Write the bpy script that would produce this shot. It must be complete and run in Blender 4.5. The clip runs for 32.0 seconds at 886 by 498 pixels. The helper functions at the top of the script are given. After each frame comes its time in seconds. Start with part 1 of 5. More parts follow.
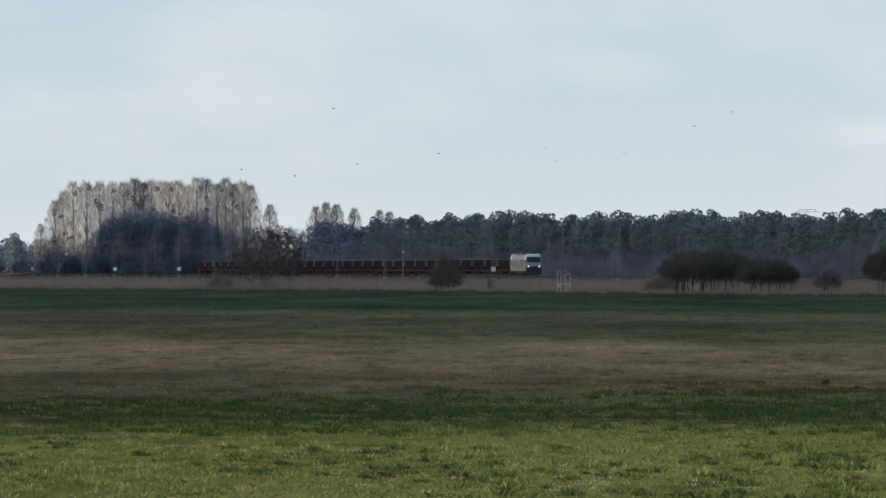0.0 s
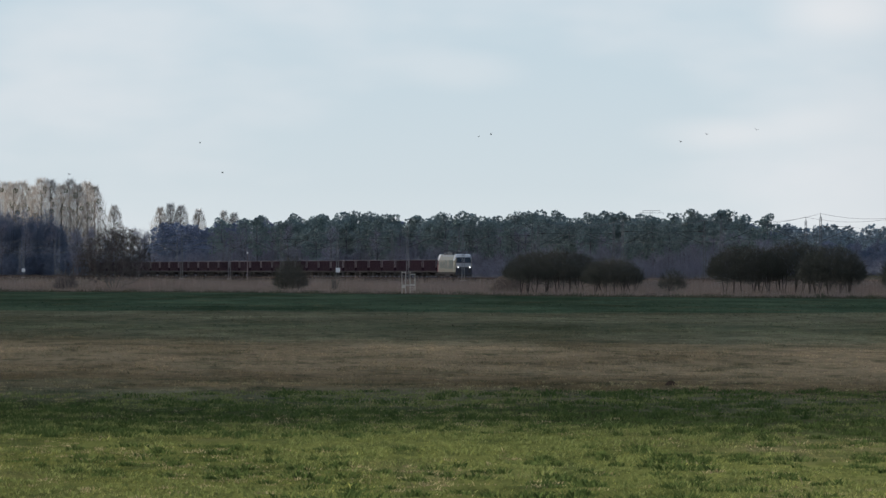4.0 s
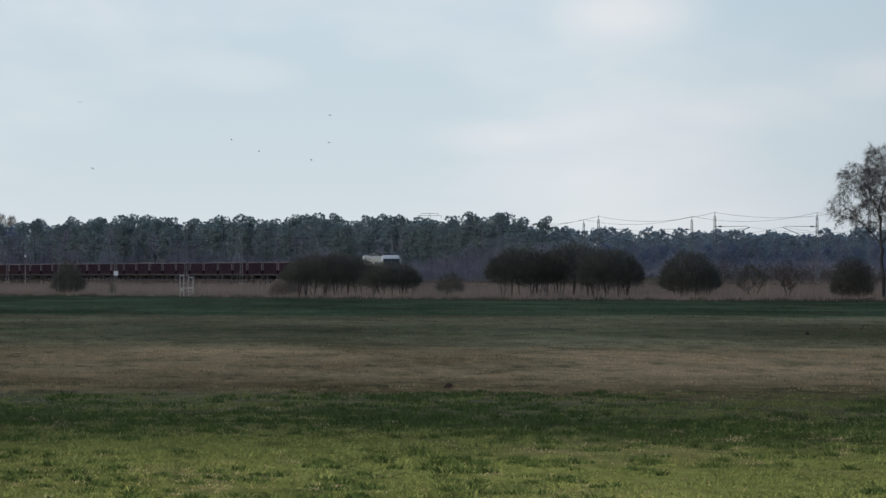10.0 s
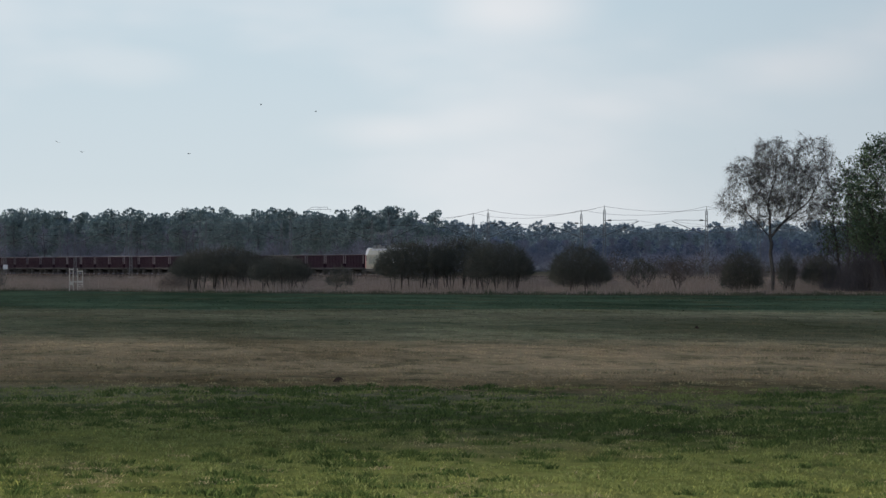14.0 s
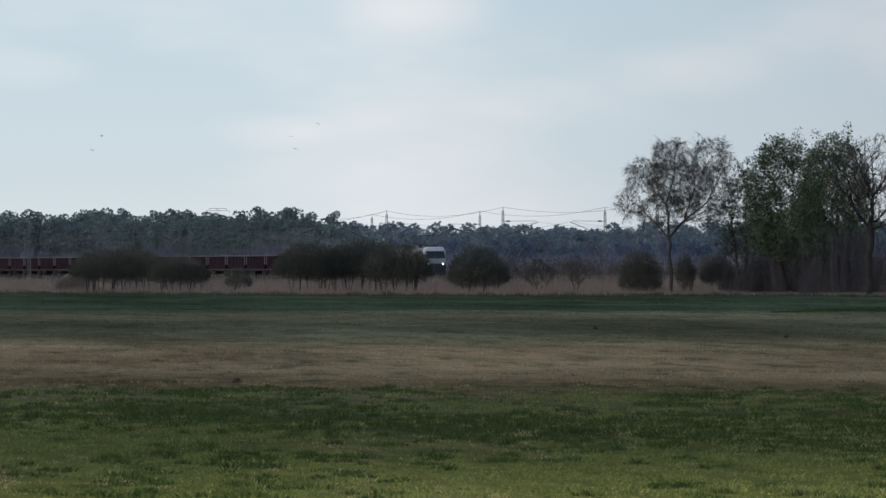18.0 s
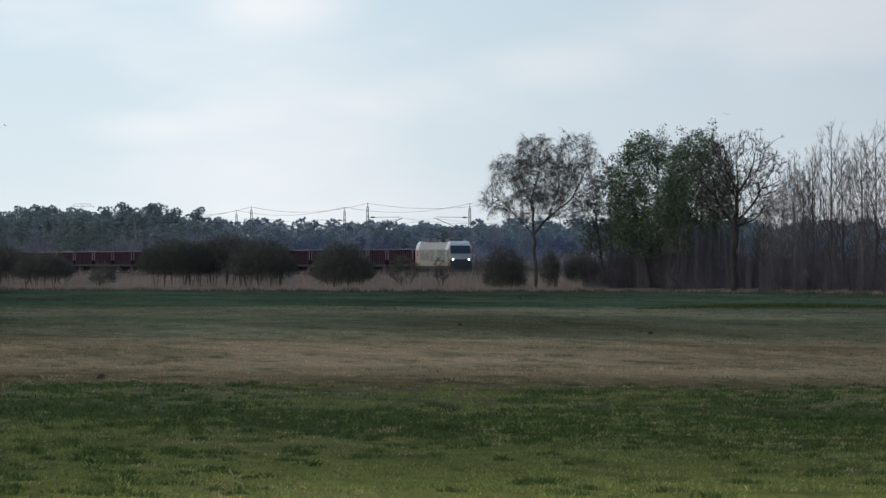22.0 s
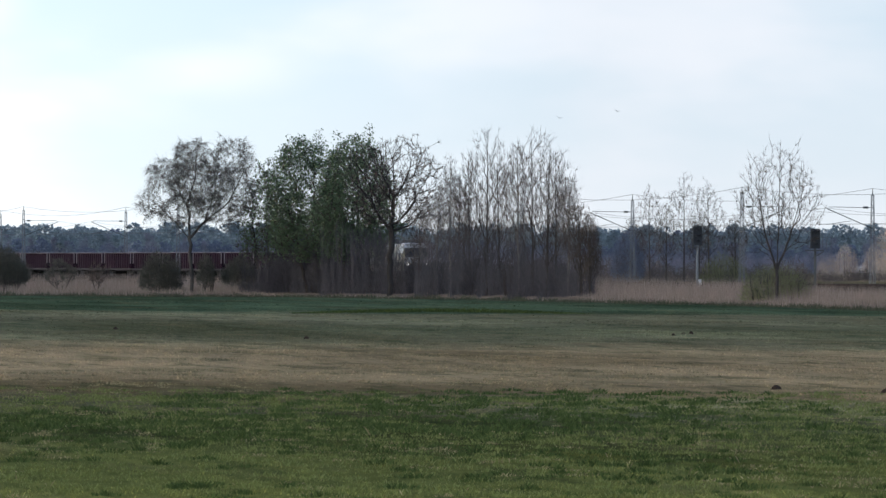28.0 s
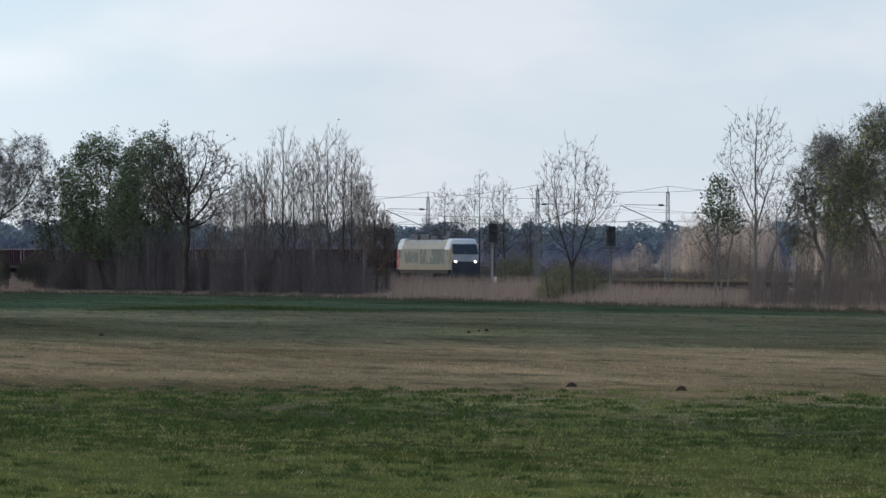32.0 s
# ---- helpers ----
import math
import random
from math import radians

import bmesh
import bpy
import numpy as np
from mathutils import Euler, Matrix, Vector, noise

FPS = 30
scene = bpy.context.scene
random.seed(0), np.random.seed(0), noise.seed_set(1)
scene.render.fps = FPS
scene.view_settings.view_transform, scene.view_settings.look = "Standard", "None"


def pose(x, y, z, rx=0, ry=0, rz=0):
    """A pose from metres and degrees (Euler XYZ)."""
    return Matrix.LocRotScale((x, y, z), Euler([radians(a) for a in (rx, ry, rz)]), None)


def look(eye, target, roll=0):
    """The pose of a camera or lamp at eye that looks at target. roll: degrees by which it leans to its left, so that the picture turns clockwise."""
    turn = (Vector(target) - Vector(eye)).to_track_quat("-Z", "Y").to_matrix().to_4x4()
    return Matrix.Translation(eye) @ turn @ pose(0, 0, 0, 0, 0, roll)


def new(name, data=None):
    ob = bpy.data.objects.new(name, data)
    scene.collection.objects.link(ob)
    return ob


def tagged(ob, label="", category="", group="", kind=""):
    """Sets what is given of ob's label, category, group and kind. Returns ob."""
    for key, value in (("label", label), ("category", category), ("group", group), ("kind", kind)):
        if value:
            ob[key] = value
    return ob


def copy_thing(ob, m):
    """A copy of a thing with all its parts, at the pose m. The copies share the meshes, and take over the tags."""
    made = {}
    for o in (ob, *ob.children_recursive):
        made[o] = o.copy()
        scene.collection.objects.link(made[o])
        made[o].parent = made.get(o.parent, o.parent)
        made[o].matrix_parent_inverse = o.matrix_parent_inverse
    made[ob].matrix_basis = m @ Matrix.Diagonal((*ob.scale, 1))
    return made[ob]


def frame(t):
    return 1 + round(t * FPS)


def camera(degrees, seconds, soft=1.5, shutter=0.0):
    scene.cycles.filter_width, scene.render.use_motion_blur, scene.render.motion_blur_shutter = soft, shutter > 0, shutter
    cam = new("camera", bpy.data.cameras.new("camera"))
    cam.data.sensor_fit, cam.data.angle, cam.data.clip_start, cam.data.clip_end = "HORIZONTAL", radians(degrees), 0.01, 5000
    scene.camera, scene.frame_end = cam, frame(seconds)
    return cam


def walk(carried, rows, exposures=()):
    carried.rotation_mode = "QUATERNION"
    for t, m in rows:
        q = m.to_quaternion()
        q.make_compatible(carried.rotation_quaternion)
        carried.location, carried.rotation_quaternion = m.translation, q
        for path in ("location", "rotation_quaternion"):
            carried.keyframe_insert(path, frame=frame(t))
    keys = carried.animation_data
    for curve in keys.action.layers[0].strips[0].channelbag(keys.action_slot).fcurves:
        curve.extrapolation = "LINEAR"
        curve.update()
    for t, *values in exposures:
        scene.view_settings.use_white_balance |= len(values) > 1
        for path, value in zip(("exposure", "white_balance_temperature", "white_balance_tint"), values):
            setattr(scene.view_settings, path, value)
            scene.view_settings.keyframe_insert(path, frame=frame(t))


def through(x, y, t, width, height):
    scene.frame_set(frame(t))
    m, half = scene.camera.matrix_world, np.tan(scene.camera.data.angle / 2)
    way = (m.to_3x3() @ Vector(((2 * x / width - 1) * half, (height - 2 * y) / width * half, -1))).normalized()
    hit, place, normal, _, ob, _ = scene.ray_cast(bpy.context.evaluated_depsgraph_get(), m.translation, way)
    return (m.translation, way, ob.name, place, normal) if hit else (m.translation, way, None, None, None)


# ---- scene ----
# A field by a railway, seen by a long lens that pans after a freight train. Camera at the origin, y ahead.
EYE = 2.2
cam = camera(5.984, 32.0, soft=1.45)
# seconds, heading to the right of y, pitch, roll: degrees
PAN = [
    (0.0, 0.0001, 0.1283, -0.030),
    (0.5, 0.1124, 0.1322, -0.071),
    (1.0, 0.2422, 0.1282, -0.024),
    (1.5, 0.4042, 0.1162, -0.017),
    (2.0, 0.5724, 0.1157, -0.018),
    (2.5, 0.7119, 0.1211, -0.036),
    (3.0, 0.8503, 0.1290, -0.102),
    (3.5, 0.9567, 0.1324, -0.064),
    (5.5, 1.3738, 0.1399, -0.081),
    (6.0, 1.5086, 0.1312, -0.079),
    (6.5, 1.6226, 0.1326, -0.069),
    (7.0, 1.7315, 0.1290, -0.085),
    (7.5, 1.8445, 0.1248, -0.099),
    (8.0, 1.9823, 0.1299, -0.114),
    (8.5, 2.1444, 0.1287, -0.130),
    (9.0, 2.3020, 0.1408, -0.126),
    (9.5, 2.4191, 0.1488, -0.137),
    (10.0, 2.5504, 0.1525, -0.099),
    (10.5, 2.6610, 0.1465, -0.103),
    (11.0, 2.7776, 0.1374, -0.090),
    (11.5, 2.8772, 0.1286, -0.108),
    (12.0, 3.0006, 0.1285, -0.119),
    (12.5, 3.0722, 0.1221, -0.134),
    (13.0, 3.1355, 0.1104, -0.103),
    (13.5, 3.2183, 0.1098, -0.085),
    (15.5, 3.5060, 0.1084, -0.159),
    (16.0, 3.6004, 0.1154, -0.144),
    (16.5, 3.7549, 0.1198, -0.164),
    (17.0, 3.8680, 0.1211, -0.164),
    (17.5, 3.9415, 0.1177, -0.223),
    (18.0, 3.9822, 0.1147, -0.167),
    (18.5, 4.0138, 0.0976, -0.154),
    (19.0, 4.0679, 0.0852, -0.138),
    (19.5, 4.1807, 0.0978, -0.168),
    (20.0, 4.3032, 0.1074, -0.205),
    (20.5, 4.4089, 0.1011, -0.136),
    (21.0, 4.5429, 0.0952, -0.136),
    (21.5, 4.7171, 0.0876, -0.107),
    (22.0, 4.8970, 0.0865, -0.078),
    (22.5, 5.0871, 0.0894, 0.313),
    (23.0, 5.2577, 0.0781, 0.349),
    (23.5, 5.4623, 0.0727, 0.366),
    (24.0, 5.7266, 0.0870, 0.314),
    (24.5, 6.0423, 0.1125, 0.287),
    (25.0, 6.2945, 0.1015, 0.281),
    (25.5, 6.5261, 0.0958, 0.236),
    (27.5, 7.0788, 0.1122, 0.180),
    (28.0, 7.2213, 0.1188, 0.182),
    (28.5, 7.3751, 0.1226, 0.189),
    (29.0, 7.5007, 0.1307, 0.221),
    (29.5, 7.6445, 0.1458, 0.194),
    (30.0, 7.8018, 0.1515, 0.173),
    (30.5, 7.9967, 0.1496, 0.203),
    (31.0, 8.1874, 0.1317, 0.245),
    (31.5, 8.4134, 0.1123, 0.267),
    (32.0, 8.6035, 0.1053, 0.244),
]


def aim(head, pitch, roll):
    return pose(0, 0, EYE, 0, 0, -head) @ pose(0, 0, 0, 90 + pitch, 0, 0) @ pose(0, 0, 0, 0, 0, roll)


BASE = 1.0
EXPOSURES = [(t, BASE + e) for t, e in ((0.0, 0.0), (10.0, 0.0), (18.0, 0.02), (20.0, 0.06), (24.0, 0.42), (28.0, 0.64), (32.0, 0.46))]
walk(cam, [(t, aim(a, p, r)) for t, a, p, r in PAN], EXPOSURES)

# ---- light ----
SUN_UP, SUN_FROM = 27.0, -105.0  # elevation; azimuth to the right of y


def bearing(deg, dist=1.0):
    return Vector((math.sin(radians(deg)) * dist, math.cos(radians(deg)) * dist, 0))


sun_way = bearing(SUN_FROM) * math.cos(radians(SUN_UP)) + Vector((0, 0, math.sin(radians(SUN_UP))))
world = bpy.data.worlds.new("sky")
scene.world = world
world.use_nodes = True
wn = world.node_tree
sky = wn.nodes.new("ShaderNodeTexSky")
sky.sky_type, sky.sun_disc = "NISHITA", False
sky.sun_elevation, sky.sun_rotation = radians(SUN_UP), radians(SUN_FROM)
sky.air_density, sky.dust_density = 1.0, 2.5
wn.links.new(sky.outputs[0], wn.nodes["Background"].inputs[0])
wn.nodes["Background"].inputs[1].default_value = 0.108
sun = new("sun", bpy.data.lights.new("sun", "SUN"))
sun.data.energy, sun.data.angle, sun.data.color = 2.6, radians(0.5), (1.0, 0.93, 0.82)
sun.matrix_world = look(sun_way * 100, (0, 0, 0))


# ---- materials ----
def material(name, rough=0.9, metal=0.0):
    m = bpy.data.materials.new(name)
    m.use_nodes = True
    b = m.node_tree.nodes["Principled BSDF"]
    b.inputs["Roughness"].default_value, b.inputs["Metallic"].default_value = rough, metal
    return m, m.node_tree, b


def node(nt, kind, **inputs):
    n = nt.nodes.new(kind)
    for k, v in inputs.items():
        n.inputs[k].default_value = v
    return n


def ramp(nt, fac, stops, smooth=False):
    n = nt.nodes.new("ShaderNodeValToRGB")
    e = n.color_ramp.elements
    while len(e) < len(stops):
        e.new(0.5)
    for el, (p, c) in zip(e, stops):
        el.position, el.color = p, (*c, 1)
    if smooth:
        n.color_ramp.interpolation = "EASE"
    nt.links.new(fac, n.inputs[0])
    return n.outputs[0]


def mixed(nt, fac, a, b, mode="MIX"):
    n = nt.nodes.new("ShaderNodeMix")
    n.data_type, n.blend_type = "RGBA", mode
    for sock, v in ((n.inputs[0], fac), (n.inputs[6], a), (n.inputs[7], b)):
        if isinstance(v, bpy.types.NodeSocket):
            nt.links.new(v, sock)
        else:
            sock.default_value = v if isinstance(v, float) else (*v, 1)
    return n.outputs[2]


def noise_at(nt, vec, scale, detail=4.0, rough=0.6):
    n = node(nt, "ShaderNodeTexNoise", Scale=scale, Detail=detail, Roughness=rough)
    nt.links.new(vec, n.inputs["Vector"])
    return n.outputs[0]


def sums(nt, op, a, b, c=None):
    n = nt.nodes.new("ShaderNodeMath")
    n.operation = op
    for sock, v in zip(n.inputs, (a, b, c)):
        if v is None:
            continue
        if isinstance(v, bpy.types.NodeSocket):
            nt.links.new(v, sock)
        else:
            sock.default_value = v
    return n.outputs[0]


def bump(nt, b, height, strength, dist):
    n = node(nt, "ShaderNodeBump", Strength=strength, Distance=dist)
    nt.links.new(height, n.inputs["Height"])
    nt.links.new(n.outputs[0], b.inputs["Normal"])


def plain(name, colour, rough=0.7, metal=0.0, vary=0.25, scale=3.0, dirt=None, matt=False):
    """A painted, wooden or stony surface: the colour with stains at two scales and a little relief."""
    m, nt, b = material(name, rough, metal)
    if matt:
        b.inputs["Specular IOR Level"].default_value = 0.0
    co = nt.nodes.new("ShaderNodeTexCoord").outputs["Object"]
    big, small = noise_at(nt, co, scale * 0.3), noise_at(nt, co, scale * 6.0)
    dark = tuple(c * (1 - vary) for c in colour)
    light = tuple(min(1, c * (1 + vary)) for c in colour)
    c = ramp(nt, big, [(0.3, dark), (0.7, light)])
    c = mixed(nt, 0.35, c, mixed(nt, small, dark, light), "MIX")
    if dirt:
        c = mixed(nt, ramp(nt, small, [(0.5, (0, 0, 0)), (0.75, (0.6, 0.6, 0.6))]), c, dirt)
    nt.links.new(c, b.inputs["Base Color"])
    bump(nt, b, small, 0.2, 0.02)
    return m


def island(name, a, b_, c_, rough=0.9, through=0.0, gloss=0.5):
    """Leaves, twigs and blades: each loose piece takes its own shade, each thing a tint."""
    m, nt, b = material(name, rough)
    b.inputs["Specular IOR Level"].default_value = gloss
    r = nt.nodes.new("ShaderNodeNewGeometry").outputs["Random Per Island"]
    o = nt.nodes.new("ShaderNodeObjectInfo").outputs["Random"]
    c = ramp(nt, r, [(0.0, a), (0.55, b_), (1.0, c_)])
    c = mixed(nt, sums(nt, "MULTIPLY", o, 0.35), c, tuple(x * 0.6 for x in b_))
    nt.links.new(c, b.inputs["Base Color"])
    if through:
        tr = nt.nodes.new("ShaderNodeBsdfTranslucent")
        nt.links.new(c, tr.inputs[0])
        mix = node(nt, "ShaderNodeMixShader", Fac=through)
        nt.links.new(b.outputs[0], mix.inputs[1])
        nt.links.new(tr.outputs[0], mix.inputs[2])
        nt.links.new(mix.outputs[0], nt.nodes["Material Output"].inputs[0])
    return m


def field_colour(nt):
    """The mown meadow's strips, which run across the field, with patches of straw, moss and bare soil."""
    pos = nt.nodes.new("ShaderNodeNewGeometry").outputs["Position"]
    sep = nt.nodes.new("ShaderNodeSeparateXYZ")
    nt.links.new(pos, sep.inputs[0])
    across = sums(nt, "MULTIPLY_ADD", sep.outputs[0], 0.9, sep.outputs[1])
    stretch = nt.nodes.new("ShaderNodeMapping")
    stretch.vector_type = "POINT"
    stretch.inputs["Rotation"].default_value = (0, 0, radians(42))
    stretch.inputs["Scale"].default_value = (0.10, 0.03, 1)
    nt.links.new(pos, stretch.inputs[0])
    streak = noise_at(nt, stretch.outputs[0], 1.0, 6.0, 0.65)
    rows_of_mowing = nt.nodes.new("ShaderNodeMapping")
    rows_of_mowing.inputs["Scale"].default_value = (1, 0.14, 1)
    nt.links.new(pos, rows_of_mowing.inputs[0])
    furrow = rows_of_mowing.outputs[0]
    warp = noise_at(nt, pos, 0.05, 5.0, 0.6)
    ragged = noise_at(nt, furrow, 0.3, 4.0, 0.65)
    w = sums(nt, "MULTIPLY_ADD", sums(nt, "SUBTRACT", warp, 0.5), 30.0, across)
    w = sums(nt, "MULTIPLY_ADD", sums(nt, "SUBTRACT", streak, 0.5), 44.0, w)
    w = sums(nt, "MULTIPLY_ADD", sums(nt, "SUBTRACT", ragged, 0.5), 26.0, w)
    w = sums(nt, "DIVIDE", w, 900.0)
    grass, deep = (0.118, 0.134, 0.046), (0.066, 0.084, 0.037)
    straw, brown, moss, far = (0.30, 0.236, 0.152), (0.168, 0.134, 0.08), (0.165, 0.162, 0.108), (0.068, 0.102, 0.064)
    c = ramp(nt, w, [(0.0, grass), (0.118, grass), (0.136, deep), (0.150, deep), (0.164, moss), (0.180, brown), (0.205, straw), (0.275, straw),
                     (0.30, moss), (0.36, (0.125, 0.135, 0.086)), (0.42, moss), (0.475, moss), (0.50, far), (0.86, far), (1.0, (0.12, 0.108, 0.078))])
    swath = noise_at(nt, furrow, 0.085, 5.0, 0.62)
    c = mixed(nt, 1.0, c, ramp(nt, swath, [(0.38, (0.68, 0.67, 0.62)), (0.47, (0.9, 0.89, 0.87)), (0.53, (1.0, 1.0, 0.98)), (0.62, (1.34, 1.3, 1.26))]), "MULTIPLY")
    patch = noise_at(nt, furrow, 0.22, 5.0, 0.7)
    c = mixed(nt, ramp(nt, patch, [(0.52, (0, 0, 0)), (0.70, (0.6, 0.6, 0.6))]), c, (0.15, 0.13, 0.075))
    clods = noise_at(nt, furrow, 0.42, 6.0, 0.75)
    c = mixed(nt, 1.0, c, ramp(nt, clods, [(0.34, (0.6, 0.64, 0.6)), (0.47, (0.95, 0.95, 0.95)), (0.6, (1.08, 1.06, 1.05)), (0.72, (1.3, 1.24, 1.2))]), "MULTIPLY")
    c = mixed(nt, ramp(nt, noise_at(nt, furrow, 1.1, 4.0), [(0.36, (0.5, 0.5, 0.5)), (0.46, (0, 0, 0))]), c, (0.035, 0.05, 0.024))
    return c, furrow


def field_material(name, blades, lively=1.0):
    m, nt, b = material(name, 0.95)
    b.inputs["Specular IOR Level"].default_value = 0.0
    c, pos = field_colour(nt)
    if blades:
        r = nt.nodes.new("ShaderNodeNewGeometry").outputs["Random Per Island"]
        c = mixed(nt, 1.0, c, ramp(nt, r, [(0.0, (0.85, 0.88, 0.85)), (0.6, (1.05, 1.05, 1.0)), (0.86, (1.0 + 0.25 * lively, 1.0 + 0.2 * lively, 1.0 + 0.1 * lively)), (1.0, (1.0 + 1.3 * lively, 1.0 + 1.1 * lively, 1.0 + 0.9 * lively))]), "MULTIPLY")
        tr = nt.nodes.new("ShaderNodeBsdfTranslucent")
        nt.links.new(c, tr.inputs[0])
        mix = node(nt, "ShaderNodeMixShader", Fac=0.3)
        nt.links.new(b.outputs[0], mix.inputs[1])
        nt.links.new(tr.outputs[0], mix.inputs[2])
        nt.links.new(mix.outputs[0], nt.nodes["Material Output"].inputs[0])
    else:
        fine = noise_at(nt, pos, 4.0, 6.0)
        c = mixed(nt, 1.0, c, ramp(nt, fine, [(0.35, (0.62, 0.62, 0.58)), (0.65, (0.86, 0.86, 0.82))]), "MULTIPLY")
        bump(nt, b, fine, 0.8, 0.1)
    nt.links.new(c, b.inputs["Base Color"])
    return m


M_FIELD, M_GRASS = field_material("meadow", False), field_material("meadow_blades", True)
M_STUBBLE = field_material("stubble_blades", True, 0.4)
M_GRASSFAR = field_material("far_meadow_blades", True, 0.15)
M_TUSSOCK = island("tussock_blades", (0.03, 0.048, 0.014), (0.052, 0.078, 0.023), (0.09, 0.12, 0.038), 0.9, 0.3, 0.05)
M_DEEPTUFT = island("deep_green_blades", (0.034, 0.056, 0.016), (0.056, 0.086, 0.026), (0.095, 0.125, 0.042), 0.9, 0.3, 0.05)
M_CLUMP = island("green_clump_blades", (0.088, 0.108, 0.032), (0.13, 0.155, 0.048), (0.2, 0.215, 0.085), 0.9, 0.3, 0.05)
M_MARGIN = island("margin_blades", (0.05, 0.062, 0.04), (0.075, 0.086, 0.056), (0.12, 0.118, 0.08), 0.9, 0.3, 0.05)
M_DRYTUFT = island("dry_tuft_blades", (0.15, 0.125, 0.064), (0.235, 0.2, 0.105), (0.38, 0.33, 0.19), 0.9, 0.3, 0.05)
M_REED = island("dry_reed", (0.155, 0.124, 0.104), (0.225, 0.18, 0.153), (0.31, 0.252, 0.212), 0.9, 0.2)
M_REEDBASE = plain("reed_litter", (0.115, 0.092, 0.074), 0.95, vary=0.3, scale=0.8, matt=True)
M_BARK = plain("bark", (0.06, 0.051, 0.045), 0.95, vary=0.4, scale=2.0, matt=True)
# far trunks: bark lifted to blue-grey, the haze painted into its colour
M_HAZEDTRUNK = plain("hazed_pine_bark", (0.13, 0.125, 0.14), 0.95, vary=0.35, scale=1.0, matt=True)
M_OAKBARK = plain("oak_bark", (0.046, 0.041, 0.038), 0.95, vary=0.4, scale=2.0, matt=True)
M_PALEBARK = plain("pale_bark", (0.13, 0.118, 0.105), 0.9, vary=0.45, scale=2.5)
M_BIRCHBARK = plain("birch_bark", (0.075, 0.068, 0.062), 0.85, vary=0.5, scale=3.0, dirt=(0.02, 0.02, 0.02), matt=True)
M_TWIG = island("twigs", (0.045, 0.034, 0.028), (0.075, 0.056, 0.045), (0.12, 0.09, 0.07))
M_TWIGPALE = island("pale_twigs", (0.19, 0.172, 0.158), (0.28, 0.255, 0.236), (0.38, 0.35, 0.325))
M_TWIGMID = island("grey_brown_twigs", (0.064, 0.054, 0.051), (0.097, 0.081, 0.076), (0.14, 0.116, 0.106))
M_SCRUB = island("scrub_twigs", (0.042, 0.041, 0.045), (0.07, 0.066, 0.072), (0.108, 0.1, 0.105), 0.95, 0.0, 0.1)
M_SOIL = plain("bare_soil", (0.035, 0.026, 0.02), 0.95, vary=0.4, scale=6.0, matt=True)
M_BUSH = island("thicket_twigs", (0.045, 0.047, 0.034), (0.07, 0.07, 0.052), (0.105, 0.098, 0.074))
M_LEAF = island("young_leaves", (0.066, 0.1, 0.052), (0.105, 0.15, 0.076), (0.155, 0.205, 0.108), 0.8, 0.4)
M_CATKIN = island("birch_catkins", (0.09, 0.09, 0.065), (0.14, 0.138, 0.1), (0.2, 0.19, 0.14), 0.85, 0.3)
M_WILLOW = island("willow_leaves", (0.14, 0.154, 0.074), (0.2, 0.215, 0.106), (0.27, 0.28, 0.145), 0.8, 0.5)
# these four are paled and blued: distance haze is painted into their colours
M_HAZEDPINE = island("hazed_pine_needles", (0.16, 0.21, 0.205), (0.205, 0.264, 0.255), (0.25, 0.316, 0.302), 0.9, 0.5)
M_HAZEDFARPINE = island("hazed_far_pine_needles", (0.185, 0.232, 0.255), (0.235, 0.288, 0.315), (0.285, 0.342, 0.37), 0.9, 0.5)
M_HAZEDSPRUCE = island("hazed_spruce_needles", (0.14, 0.17, 0.235), (0.18, 0.213, 0.29), (0.22, 0.256, 0.34), 0.9, 0.5)
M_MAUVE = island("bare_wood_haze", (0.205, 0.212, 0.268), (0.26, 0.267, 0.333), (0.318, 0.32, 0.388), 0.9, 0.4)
M_BEIGE = island("beige_twigs", (0.27, 0.232, 0.212), (0.35, 0.305, 0.28), (0.44, 0.385, 0.355), 0.9, 0.4)
M_MISTLE = island("mistletoe", (0.03, 0.036, 0.02), (0.05, 0.055, 0.03), (0.07, 0.075, 0.04))
M_BALLAST = plain("ballast", (0.042, 0.034, 0.029), 0.95, vary=0.35, scale=2.0, matt=True)
M_RAIL = plain("rail_steel", (0.045, 0.034, 0.03), 0.9, 0.0, vary=0.3, matt=True)
M_STEEL = plain("galvanised_steel", (0.17, 0.175, 0.18), 0.6, 0.4, vary=0.25)
M_DARKSTEEL = plain("weathered_steel", (0.09, 0.09, 0.085), 0.7, 0.3, vary=0.3)
M_WIRE = plain("copper_wire", (0.10, 0.10, 0.10), 0.5, 0.5)
M_WHITE = plain("white_paint", (0.75, 0.75, 0.73), 0.5, vary=0.1)
M_BLACK = plain("black_paint", (0.02, 0.02, 0.022), 0.6, vary=0.3)
M_CONCRETE = plain("concrete", (0.42, 0.40, 0.37), 0.9, vary=0.2)
M_SEAT = plain("weathered_white_boards", (0.40, 0.385, 0.34), 0.8, vary=0.25)
M_WAGON = plain("wagon_red", (0.021, 0.0105, 0.0185), 0.9, vary=0.35, scale=1.5, dirt=(0.034, 0.025, 0.027), matt=True)
M_WAGONRIB = plain("wagon_rib_red", (0.042, 0.02, 0.027), 0.75, vary=0.3)
M_PALEPOST = plain("pale_worn_steel", (0.2, 0.17, 0.175), 0.7, vary=0.2)
M_UNDER = plain("brake_dust_black", (0.028, 0.024, 0.022), 0.85, vary=0.4)
